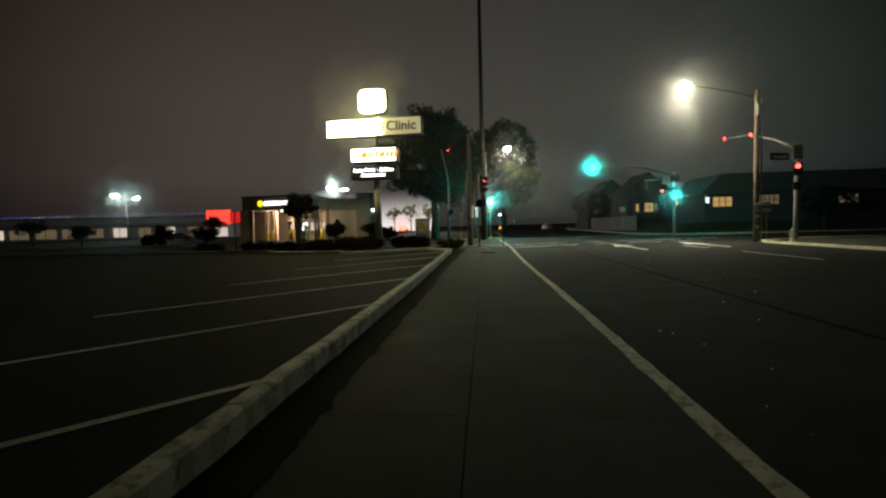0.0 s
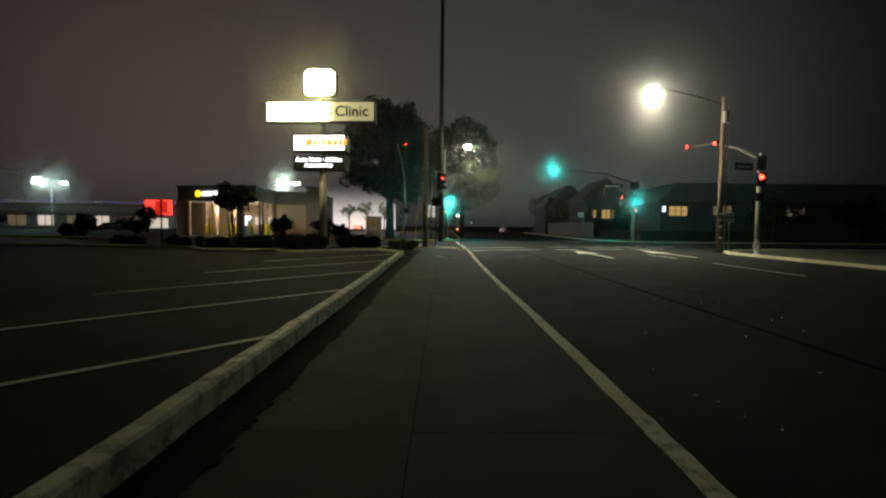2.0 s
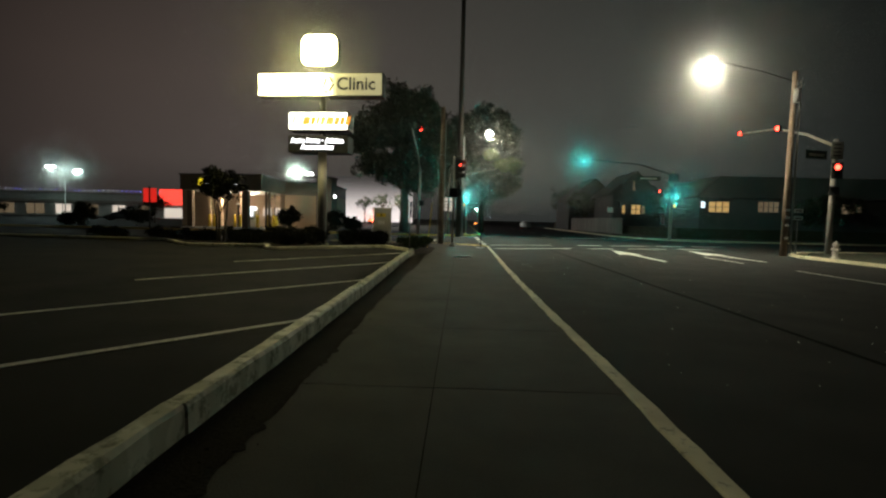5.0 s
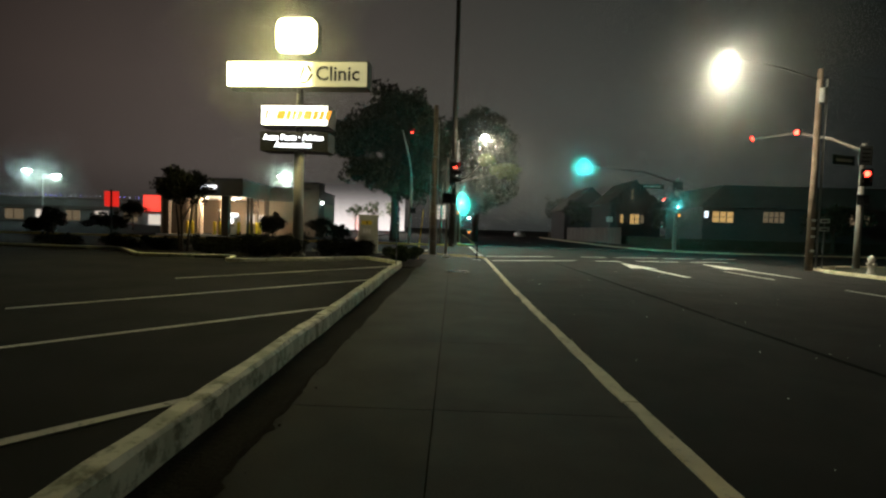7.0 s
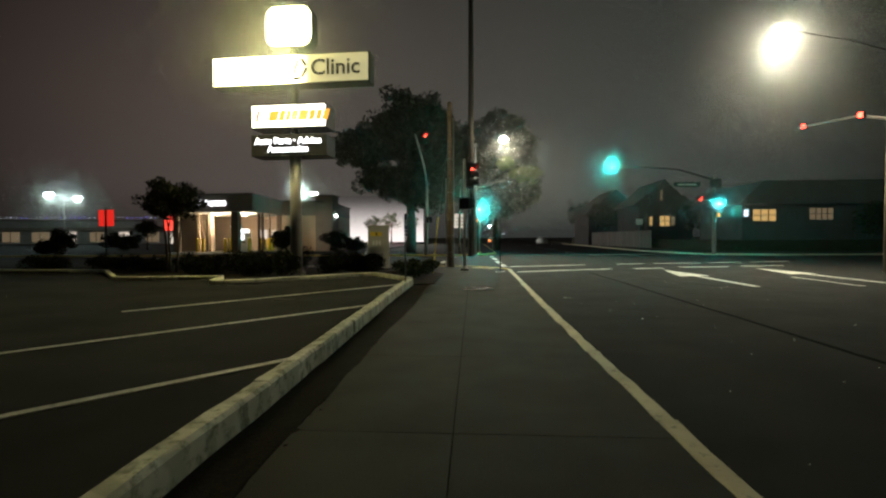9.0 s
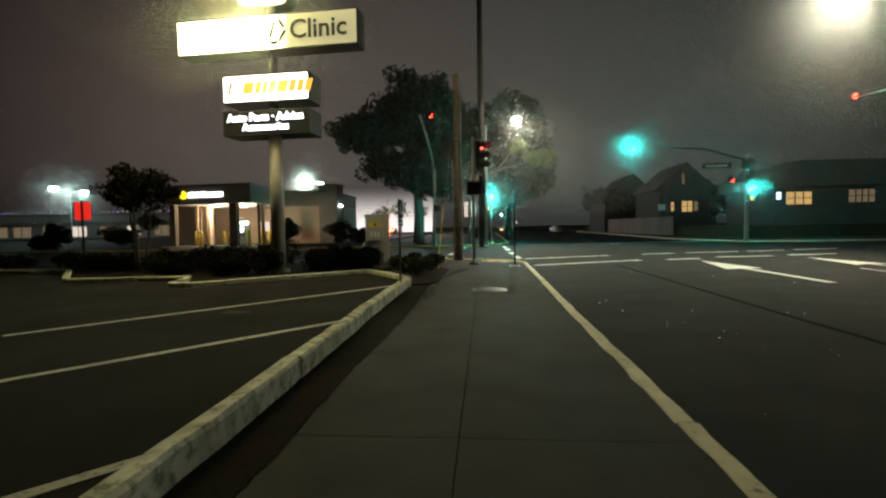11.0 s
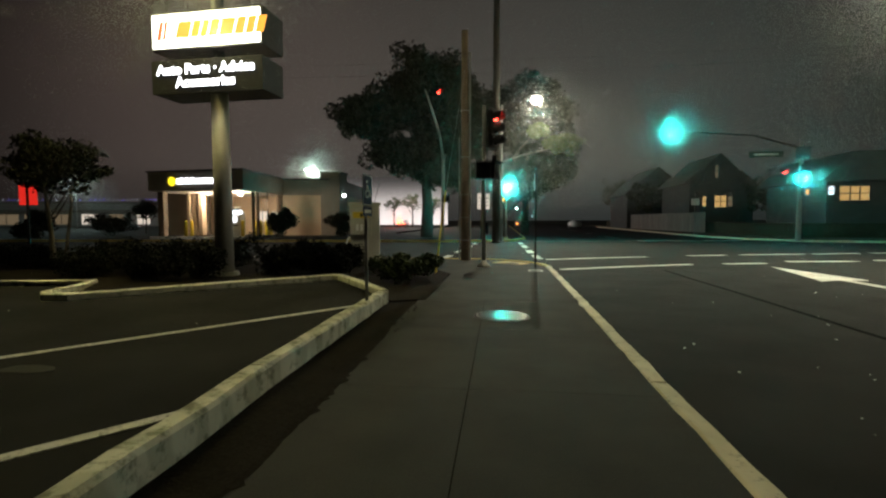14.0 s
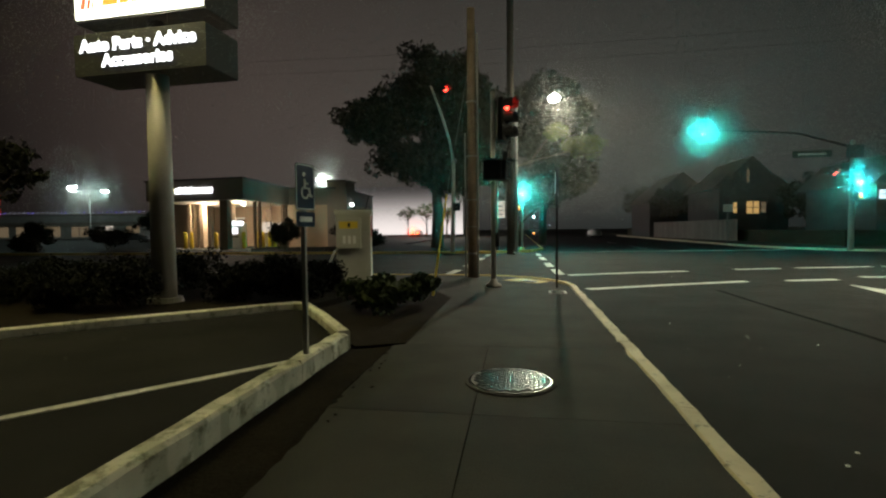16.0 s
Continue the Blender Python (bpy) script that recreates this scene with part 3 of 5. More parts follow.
for _ in range(150):
    gx, gy, gs = 2.2 + 6.0 * rng.random() ** 1.3, -2 + 31 * rng.random(), 0.004 + 0.010 * rng.random() ** 3
    bmesh.ops.create_icosphere(bm, subdivisions=1, radius=gs, matrix=Matrix.Translation((gx, gy, -0.117)) @ Matrix.Diagonal((1.3, 1, 0.6, 1)))
tagged(finish("road_grit", bm, WHITE), "scattered pale grit and litter on the road", "litter", kind="stuff")

# a pale scrap of old paint on the car park
def blotch(cx, cy, rx, ry, seed):
    return [(cx + rx * math.cos(a) * (1 + 0.35 * noise.noise(Vector((math.cos(a) * 1.6, math.sin(a) * 1.6, seed)))), cy + ry * math.sin(a) * (1 + 0.35 * noise.noise(Vector((math.sin(a) * 1.6, math.cos(a) * 1.6, seed)))))
            for a in [2 * math.pi * k / 36 for k in range(36)]]


marking("paint_scrap", blotch(-4.2, 21.5, 0.26, 0.12, 5.0), 0.102, PAVING, "pale worn scrap of paint on the car park")

# manhole cover with raised lugs
man = thing("manhole_cover", (0.02, 24.86, 0.0), "round cast iron manhole cover with raised square lugs in the pavement", "manhole cover")
part("ring", tube([(0, 0, -0.02), (0, 0, 0.010)], [0.435, 0.43], 40), PAVING, man, "worn concrete collar")
part("rim", tube([(0, 0, 0.008), (0, 0, 0.014)], [0.40, 0.395], 40), IRON, man)
lid = part("lid", tube([(0, 0, 0.012), (0, 0, 0.017)], [0.372, 0.37], 40), DARK_METAL, man)
bm = bmesh.new()
for i in range(-6, 7):
    for j in range(-6, 7):
        u, v = i * 0.056, j * 0.056
        if u * u + v * v < 0.345 ** 2:
            x0, y0 = (u - v) * 0.7071, (u + v) * 0.7071
            box((-0.019, -0.019, 0.016), (0.019, 0.019, 0.024), 0, bm)
            bmesh.ops.transform(bm, matrix=Matrix.Translation((x0, y0, 0)) @ Matrix.Rotation(radians(45), 4, "Z"), verts=bm.verts[-8:])
part("lug_grid", bm, IRON, lid, "raised iron lugs")


# ---- the pylon sign ----
sign = thing("pylon_sign", (-6.54, 28.45, 0.12), "tall lit pylon sign with four cabinets on a round steel pole", "sign")
part("pole", tube([(0, 0, 0), (0, 0, 4.4)], [0.21, 0.19], 24), POLE_GREY, sign, "tan painted steel pole", True)
part("base_plate", tube([(0, 0, -0.02), (0, 0, 0.10)], [0.34, 0.30], 20), GALV, sign)
part("upper_pole", tube([(0, 0, 4.4), (0, 0, 8.4)], 0.14, 16), DARK_METAL, sign)
TURN_SIGN = Matrix.Rotation(radians(-3.0), 4, "Z")


def rounded_outline(w, h, r, n=8):
    out = []
    for cx, cz, a0 in ((w - r, h - r, 0), (-w + r, h - r, 90), (-w + r, -h + r, 180), (w - r, -h + r, 270)):
        for k in range(n + 1):
            a = radians(a0 + 90 * k / n)
            out.append((cx + r * math.cos(a), cz + r * math.sin(a)))
    return out


def upright(outline, y0, y1):
    return moved(slab(outline, y0, y1), Matrix.Rotation(radians(90), 4, "X") )


def cabinet(outline_w, outline_h, depth, z, x, corner, face_material, face_label, back=0.0):
    body = part("cabinet", moved(upright(rounded_outline(outline_w + 0.05, outline_h + 0.05, corner), -depth / 2 - back, depth / 2), TURN_SIGN @ Matrix.Translation((x, 0, z))), DARK_METAL, sign)
    for s in (-1, 1):
        part("face", moved(upright(rounded_outline(outline_w, outline_h, corner), depth / 2 + 0.001 + (0 if s < 0 else back), depth / 2 + 0.012 + (0 if s < 0 else back)), Matrix.Rotation(radians(0 if s < 0 else 180), 4, "Z") @ TURN_SIGN @ Matrix.Translation((x * (1 if s < 0 else -1), 0, z))), face_material, body, face_label)
    return body


cabinet(0.83, 0.69, 0.5, 8.82, -0.10, 0.36, GLOW_OVAL, "glowing pale yellow rounded face")


def fading_face():
    """A face lit by tubes that have failed towards one end."""
    m, n, l, b = nodes_of("half_lit_face")
    tc, sep, ramp, mul = n.new("ShaderNodeTexCoord"), n.new("ShaderNodeSeparateXYZ"), n.new("ShaderNodeMapRange"), n.new("ShaderNodeMath")
    l.new(tc.outputs["Object"], sep.inputs[0])
    l.new(sep.outputs["X"], ramp.inputs[0])
    ramp.interpolation_type = "SMOOTHSTEP"
    for i, v in ((1, -0.25), (2, 0.75), (3, 12.0), (4, 0.32)):
        ramp.inputs[i].default_value = v
    l.new(ramp.outputs[0], b.inputs["Emission Strength"])
    b.inputs["Base Color"].default_value = (0.25, 0.24, 0.17, 1)
    b.inputs["Emission Color"].default_value = (1.0, 0.90, 0.48, 1)
    return m


clinic = cabinet(2.86, 0.48, 0.62, 7.28, -0.05, 0.03, fading_face(), "lit face, dim towards one end")
FRONT = TURN_SIGN
letters("Clinic", 0.78, clinic, BLACK, FRONT @ Matrix.Translation((1.72, -0.34, 7.28)), "letter", "black letter", 0.012)
letters("Eureka", 0.78, clinic, GLOW_PALE_BLUE, FRONT @ Matrix.Translation((-1.45, -0.34, 7.24)), "letter", "pale blue letter")
bm = bmesh.new()
for a, b in (((0.08, -0.33), (0.36, -0.33)), ((0.40, -0.30), (0.60, 0.02)), ((0.56, 0.10), (0.40, 0.36)), ((0.10, -0.22), (0.27, 0.30))):
    d = Vector((b[0] - a[0], b[1] - a[1])).normalized()
    s = Vector((-d.y, d.x)) * 0.05
    bm2 = upright([(a[0] - s.x, a[1] - s.y), (b[0] - s.x, b[1] - s.y), (b[0] + s.x, b[1] + s.y), (a[0] + s.x, a[1] + s.y)], 0.33, 0.342)
    tmp = bpy.data.meshes.new("t")
    bm2.to_mesh(tmp)
    bm.from_mesh(tmp)
    bpy.data.meshes.remove(tmp)
part("emblem", moved(bm, FRONT @ Matrix.Translation((0, 0, 7.28))), DARK_METAL, clinic, "dark three-sided emblem")

shop = cabinet(1.36, 0.38, 0.55, 5.66, -0.12, 0.03, GLOW_SIGN, "glowing white face", 0.35)
xs = -0.86
shapes = []
for w in (0.34, 0.20, 0.16, 0.22, 0.34, 0.22, 0.20, 0.20):
    shapes.append((xs, w))
    xs += w + 0.045
def bars(items, z0, z1, slant, depth):
    bm = bmesh.new()
    for x0, w in items:
        vs = [bm.verts.new((x0 + dx + (slant if up else 0), dy, z1 if up else z0)) for dy in (depth, depth - 0.008) for dx, up in ((0, 0), (w, 0), (w, 1), (0, 1))]
        for f in ((0, 1, 2, 3), (7, 6, 5, 4), (0, 4, 5, 1), (1, 5, 6, 2), (2, 6, 7, 3), (3, 7, 4, 0)):
            bm.faces.new([vs[i] for i in f])
    bmesh.ops.recalc_face_normals(bm, faces=bm.faces[:])
    return bm
for shape in shapes:
    part("shape", moved(bars([shape], -0.17, 0.19, 0.10, -0.289), FRONT @ Matrix.Translation((-0.02, 0, 5.66))), GLOW_ORANGE, shop, "slanted orange shape")
for shape in ((-1.34, 0.10), (-1.20, 0.07), (-1.09, 0.04)):
    part("chevron", moved(bars([shape], -0.2, 0.22, 0.09, -0.289), FRONT @ Matrix.Translation((-0.02, 0, 5.66))), GLOW_REDSHAPE, shop, "red slanted stripe")

low = part("cabinet", moved(upright(rounded_outline(1.40, 0.38, 0.03), -0.6, 0.3), TURN_SIGN @ Matrix.Translation((-0.12, 0, 4.62))), BLACK, sign, "deep black cabinet")
letters("Auto Parts \u00b7 Advice", 0.31, low, GLOW_LETTER, FRONT @ Matrix.Translation((-0.12, -0.312, 4.77)), "letter", "lit white letter", 0.012)
letters("Accessories", 0.31, low, GLOW_LETTER, FRONT @ Matrix.Translation((-0.12, -0.312, 4.48)), "letter", "lit white letter", 0.012)


# ---- poles and signals ----
def wooden_pole(x, y, z, height, r0, r1, material, label, lean=0.0):
    p = thing("utility_pole", (x, y, z), label, "utility pole")
    part("shaft", tube([(0, 0, -0.3), (lean * 0.5, 0, height / 2), (lean, 0, height)], [r0, (r0 + r1) / 2, r1], 14), material, p, "", True)
    return p


pole_a = wooden_pole(-1.27, 34.7, 0, 7.95, 0.15, 0.115, WOOD, "short weathered wooden utility pole with conduits")
for dx, h, r in ((-0.19, 4.3, 0.028), (0.18, 7.2, 0.032)):
    part("conduit", tube([(dx, -0.06, 0), (dx, -0.06, h)], r, 8), GALV, pole_a, "grey conduit pipe")
for h in (0.7, 1.5, 2.3, 3.6, 5.2):
    part("strap", tube([(0, 0, h), (0, 0, h + 0.04)], 0.17, 14), GALV, pole_a)
guy = thing("guy_wire", (-1.75, 30.57, 0), "steel guy wire with a yellow plastic guard", "guy wire")
part("guard", tube([(0, 0, 0), (0.11, 1.43, 2.3)], 0.022, 8), YELLOW, guy, "yellow plastic guard")
part("wire", tube([(0.11, 1.43, 2.3), (0.5, 3.95, 6.6)], 0.006, 5), GALV, guy)

pole_tall = wooden_pole(-0.36, 50.0, 0, 33, 0.26, 0.14, DARK_WOOD, "very tall dark wooden utility pole", 0.0)
for h in (1.1, 1.7, 2.3):
    part("band", tube([(0, 0, h), (0, 0, h + 0.07)], 0.245, 14), WHITE, pole_tall, "pale marker band")
pole_right = wooden_pole(17.42, 32.95, 0, 9.7, 0.17, 0.12, WOOD, "wooden utility pole with conduit and street light arm")
part("conduit", tube([(0.28, -0.1, 0), (0.28, -0.1, 9.2)], 0.05, 8), GALV, pole_right, "grey conduit pipe")
for h in (0.8, 1.5, 1.9, 2.3):
    part("marker", box((-0.10, -0.185, h), (0.10, -0.16, h + 0.12)), WHITE, pole_right, "pale reflective marker")
part("transformer", tube([(-0.02, -0.3, 8.0), (-0.02, -0.3, 8.7)], 0.16, 14), GALV, pole_right)


def street_lamp(x, y, z, arm_start, head, label):
    p = thing("street_lamp", (x, y, z), label, "street lamp")
    a, h = Vector(arm_start), Vector(head)
    part("arm", tube([a, a.lerp(h, 0.4) + Vector((0, 0, 0.12)), h + Vector((0, 0, 0.06))], [0.034, 0.030, 0.026], 8), DARK_METAL, p)
    d = (h - a).normalized()
    bm = bmesh.new()
    bmesh.ops.create_uvsphere(bm, u_segments=16, v_segments=8, radius=1, matrix=Matrix.Translation(h + d * 0.2) @ Matrix.Rotation(math.atan2(d.y, d.x), 4, "Z") @ Matrix.Diagonal((0.38, 0.16, 0.10, 1)))
    part("head", bm, GALV, p, "", True)
    bm = bmesh.new()
    bmesh.ops.create_uvsphere(bm, u_segments=16, v_segments=8, radius=1, matrix=Matrix.Translation(h + d * 0.28 - Vector((0, 0, 0.09))) @ Matrix.Diagonal((0.34, 0.32, 0.24, 1)))
    lens = part("lens", bm, GLOW_LAMP, p, "glowing warm white lens", True)
    lens.visible_shadow = False
    return p


street_lamp(17.42, 32.95, 0, (-0.1, 0, 9.2), (-4.15, 0.05, 10.15), "cobra head street lamp on a long arm from the wooden pole")
lamp2 = thing("lamp_post", (-0.02, 49.3, 0), "galvanised lamp post with a bracket arm", "lamp post")
part("post", tube([(0, 0, 0), (0, 0, 8.75)], [0.10, 0.075], 12), GALV, lamp2, "", True)
part("collar", tube([(0, 0, 8.55), (0, 0, 8.8)], 0.10, 12), GALV, lamp2)
part("foot", box((-0.2, -0.2, 0), (0.2, 0.2, 0.06), 0.01), GALV, lamp2)
street_lamp(-0.02, 49.3, 0, (0.05, 0, 8.7), (1.95, 0.25, 9.15), "street lamp head on a bracket arm, glowing warm white")


def signal_head(parent, place, turn, lit, kinds=("red", "amber", "green"), name="signal_head", back=True):
    """Sections stacked from the top, each with a lens and a tunnel visor; it faces -y before the turn."""
    m = Matrix.Translation(place) @ Matrix.Rotation(radians(turn), 4, "Z")
    n = len(kinds)
    bm = bmesh.new()
    for i in range(n):
        z = (n - 1) * 0.175 - i * 0.35
        box((-0.17, -0.09, z - 0.172), (0.17, 0.10, z + 0.172), 0.02, bm)
    if back:
        box((-0.24, 0.012, -n * 0.175 - 0.08), (0.24, 0.02, n * 0.175 + 0.08), 0, bm)
    head = part(name, moved(bm, m), BLACK, parent, "black signal head")
    for i, k in enumerate(kinds):
        z = (n - 1) * 0.175 - i * 0.35
        mat = {"red": GLOW_RED, "green": GLOW_GREEN, "amber": GLOW_HAND}[k] if k == lit else GLASS_DARK
        part("lens", moved(tube([(0, -0.088, z), (0, -0.115, z)], [0.142, 0.11], 18), m), mat, head, "lit %s lens" % k if k == lit else "dark lens")
        vis = bmesh.new()
        ring = [[vis.verts.new((r * math.cos(a), yy, z + r * math.sin(a))) for a in [radians(-40 + 260 * q / 12) for q in range(13)]] for r, yy in ((0.15, -0.09), (0.15, -0.34), (0.142, -0.34), (0.142, -0.09))]
        for ra, rb in zip(ring, ring[1:]):
            for q in range(12):
                vis.faces.new((ra[q], ra[q + 1], rb[q + 1], rb[q]))
        part("visor", moved(vis, m), BLACK, head)
    return head


def walk_head(parent, place, turn, lit=None):
    m = Matrix.Translation(place) @ Matrix.Rotation(radians(turn), 4, "Z")
    bm = box((-0.23, -0.12, -0.24), (0.23, 0.12, 0.24), 0.02)
    box((-0.25, -0.28, 0.24), (0.25, 0.10, 0.262), 0, bm)
    head = part("walk_signal", moved(bm, m), BLACK, parent, "black pedestrian signal box")
    part("screen", moved(box((-0.19, -0.128, -0.2), (0.19, -0.121, 0.2)), m), GLASS_DARK, head)
    if lit:
        part("symbol", moved(box((-0.10, -0.136, -0.14), (0.10, -0.129, 0.14), 0.003), m), lit, head, "lit symbol")
    return head


# corner signal post, seen from its side
post = thing("signal_post", (-0.52, 32.4, 0), "grey steel post with a traffic signal and pedestrian signals", "traffic signal")
part("shaft", tube([(0, 0, 0), (0, 0, 4.85)], [0.062, 0.055], 14), POLE_GREY, post, "", True)
part("foot", tube([(0, 0, 0), (0, 0, 0.05), (0, 0, 0.10), (0, 0, 0.2)], [0.20, 0.20, 0.11, 0.07], 16), POLE_GREY, post, "", True)
part("push_button", box((0.05, -0.07, 1.0), (0.14, 0.04, 1.35), 0.01), BLACK, post)
signal_head(post, (0.26, -0.05, 4.15), 62, "red")
part("bracket", box((0.0, -0.03, 4.55), (0.2, 0.03, 4.6)), DARK_METAL, post)
part("bracket", box((0.0, -0.03, 3.70), (0.2, 0.03, 3.75)), DARK_METAL, post)
walk_head(post, (-0.02, -0.22, 2.88), 8)
walk_head(post, (0.27, 0.02, 2.90), 75)
part("cap", box((0.24, -0.05, 3.12), (0.36, 0.05, 3.36), 0.01), BLACK, post)

thin = thing("sign_post", (1.02, 32.27, 0), "thin dark steel post with a narrow sign seen edge on", "sign post")
part("post", box((-0.025, -0.025, 0), (0.025, 0.025, 2.9), 0.004), DARK_METAL, thin)
part("plate", box((0.028, -0.17, 2.25), (0.034, 0.2, 2.88), 0.002), DARK_METAL, thin)
part("plate", box((-0.034, -0.17, 2.3), (-0.028, 0.2, 2.8), 0.002), GALV, thin)

# far left mast arm with the red arrow
mast = thing("signal_mast", (-4.15, 51.2, 0), "galvanised signal mast with a curved arm and a red arrow", "traffic signal")
part("shaft", tube([(0, 0, 0), (0.08, 0, 3), (0.12, 0, 5.9)], [0.15, 0.13, 0.11], 14), POLE_GREY, mast, "", True)
part("arm", tube([(0.12, 0, 5.7), (0.10, -1.6, 6.9), (0.08, -4.5, 7.75), (0.16, -8.2, 8.25)], [0.09, 0.08, 0.07, 0.05], 10), POLE_GREY, mast, "", True)
part("fitting", box((-0.05, -0.2, 5.8), (0.3, 0.2, 6.0), 0.01), GALV, mast)
signal_head(mast, (0.62, -7.0, 8.45), 50, "red", ("red",), back=False)
walk_head(mast, (0.3, -0.1, 2.9), 40)
# far overhead green, on the arm from the far right mast
mast_r = thing("signal_mast", (19.35, 51.8, 0), "galvanised signal mast with a long arm over the road", "traffic signal")
part("shaft", tube([(0, 0, 0), (0, 0, 6.4)], [0.16, 0.11], 14), POLE_GREY, mast_r, "", True)
part("arm", tube([(0, 0, 6.0), (-3, -0.1, 6.9), (-9.4, -0.4, 7.35)], [0.08, 0.06, 0.04], 10), DARK_METAL, mast_r, "", True)
signal_head(mast_r, (-8.42, -0.62, 7.37), 12, "green")
part("name_plate", box((-3.3, -0.2, 5.45), (-1.2, -0.18, 5.85), 0.004), SIGN_GREEN, mast_r, "green street name plate")
part("plate_bars", box((-3.0, -0.208, 5.58), (-1.5, -0.202, 5.70), 0.001), WHITE, mast_r, "row of white bars")
part("plate", box((-0.45, -0.2, 5.35), (0.45, -0.17, 6.1), 0.004), DARK_METAL, mast_r, "grey plate")
signal_head(mast_r, (-0.32, -0.9, 4.23), 15, "green")
signal_head(mast_r, (-1.80, -1.4, 4.42), 14, "red", ("red",), back=False)
part("bracket", box((-1.75, -1.25, 4.40), (0, 0.0, 4.46)), DARK_METAL, mast_r)
walk_head(mast_r, (-0.1, -0.75, 3.15), 10, GLOW_HAND)
# straight ahead green on the lamp post corner
ahead = thing("signal_post", (0.36, 55.0, 0), "grey signal post with a glowing green light and a red hand", "traffic signal")
part("shaft", tube([(0, 0, 0), (0, 0, 4.6)], [0.07, 0.06], 12), POLE_GREY, ahead, "", True)
part("foot", tube([(0, 0, 0), (0, 0, 0.12)], [0.2, 0.12], 14), KERB_YELLOW, ahead)
signal_head(ahead, (0.0, -0.25, 4.25), 3, "green")
walk_head(ahead, (-0.25, -0.2, 2.95), 3, GLOW_HAND)
# small white lit sign beyond
box_sign = thing("lit_sign", (-1.9, 70, 0), "small lit white sign on a post", "sign")
part("post", tube([(0, 0, 0), (0, 0, 3.0)], 0.06, 8), DARK_METAL, box_sign)
part("panel", box((-0.7, -0.1, 2.6), (0.6, 0.1, 4.3), 0.02), GLOW_SHOP, box_sign, "lit white panel")
for z in (2.9, 3.3, 3.7):
    part("bar", box((-0.45, -0.115, z), (0.4, -0.103, z + 0.12)), DARK_METAL, box_sign, "dark writing bar")

# near right signal mast, hydrant and signs
mast_n = thing("signal_mast", (20.25, 33.6, 0), "steel signal mast with arm, name plate and red lights", "traffic signal")
part("shaft", tube([(0, 0, 0), (0, 0, 6.3)], [0.15, 0.11], 14), POLE_GREY, mast_n, "", True)
part("arm", tube([(0, 0, 5.9), (-0.5, 1.5, 6.8), (-1.0, 3.6, 7.5), (-0.7, 8.4, 8.0)], [0.09, 0.08, 0.07, 0.05], 10), POLE_GREY, mast_n, "", True)
signal_head(mast_n, (-1.1, 3.2, 7.45), -48, "red", ("red",), back=False)
signal_head(mast_n, (-0.6, 8.1, 8.0), -48, "red", ("red",), back=False)
signal_head(mast_n, (-0.15, -0.45, 4.55), -30, "red", ("red", "green"))
walk_head(mast_n, (-0.15, -0.35, 3.45), -40)
part("name_plate", moved(box((-2.1, -0.02, 5.15), (-0.6, 0.02, 5.62), 0.004), Matrix.Rotation(radians(18), 4, "Z")), SIGN_GREEN, mast_n, "green street name plate")
part("plate_bars", moved(box((-1.9, -0.03, 5.30), (-0.8, -0.022, 5.44), 0.001), Matrix.Rotation(radians(18), 4, "Z")), WHITE, mast_n, "row of white bars")
part("plate", box((-0.32, -0.16, 5.2), (0.32, -0.13, 6.15), 0.004), GALV, mast_n, "grey plate with dark bars")
for z in (5.35, 5.55, 5.75, 5.95):
    part("plate_bar", box((-0.2, -0.168, z), (0.2, -0.161, z + 0.07)), DARK_METAL, mast_n)

hyd = thing("fire_hydrant", (17.85, 29.9, 0), "pale painted fire hydrant on the verge", "fire hydrant")
part("barrel", tube([(0, 0, 0), (0, 0, 0.06), (0, 0, 0.07), (0, 0, 0.58), (0, 0, 0.6), (0, 0, 0.64)], [0.17, 0.17, 0.115, 0.11, 0.145, 0.145], 16), HYDRANT, hyd, "", True)
part("bonnet", tube([(0, 0, 0.64), (0, 0, 0.72), (0, 0, 0.78), (0, 0, 0.80), (0, 0, 0.85)], [0.13, 0.11, 0.06, 0.03, 0.03], 16), HYDRANT, hyd, "", True)
for a, b in (((0.1, 0, 0.45), (0.2, 0, 0.45)), ((-0.1, 0, 0.45), (-0.2, 0, 0.45)), ((0, -0.1, 0.42), (0, -0.22, 0.42))):
    part("outlet", tube([a, b], 0.06, 12), HYDRANT, hyd)
small_post = thing("sign_post", (18.1, 33.0, 0), "thin post with small white plates", "sign post")
part("post", box((-0.02, -0.02, 0), (0.02, 0.02, 2.5), 0.003), GALV, small_post)
for z in (1.85, 2.25):
    part("plate", box((-0.24, -0.035, z), (0.24, -0.022, z + 0.2), 0.003), WHITE, small_post, "small white plate with a dark bar")
    part("bar", box((-0.17, -0.041, z + 0.06), (0.17, -0.036, z + 0.13)), DARK_METAL, small_post)

# overhead wires
wires = thing("overhead_wires", (0, 0, 0), "thin overhead wires sagging across the junction", "wires")
for a, b, sag in (((-12, 39.0, 8.5), (40, 38.2, 9.2), 0.6), ((-12, 39.4, 8.1), (40, 38.6, 8.8), 0.6), ((17.55, 33.1, 9.8), (55, 45, 10.5), 0.4), ((17.55, 33.1, 9.3), (55, 45, 10.0), 0.4)):
    a, b = Vector(a), Vector(b)
    part("wire", tube([a.lerp(b, i / 16) - Vector((0, 0, sag * 4 * (i / 16) * (1 - i / 16))) for i in range(17)], 0.0045, 5), DARK_METAL, wires)

# accessible parking sign
hc = thing("parking_sign", (-2.03, 24.87, 0.1), "blue accessible parking sign on a steel post", "sign")
part("post", box((-0.022, -0.022, 0), (0.022, 0.022, 2.0), 0.003), GALV, hc)
M_HC = Matrix.Rotation(radians(79), 4, "Z")
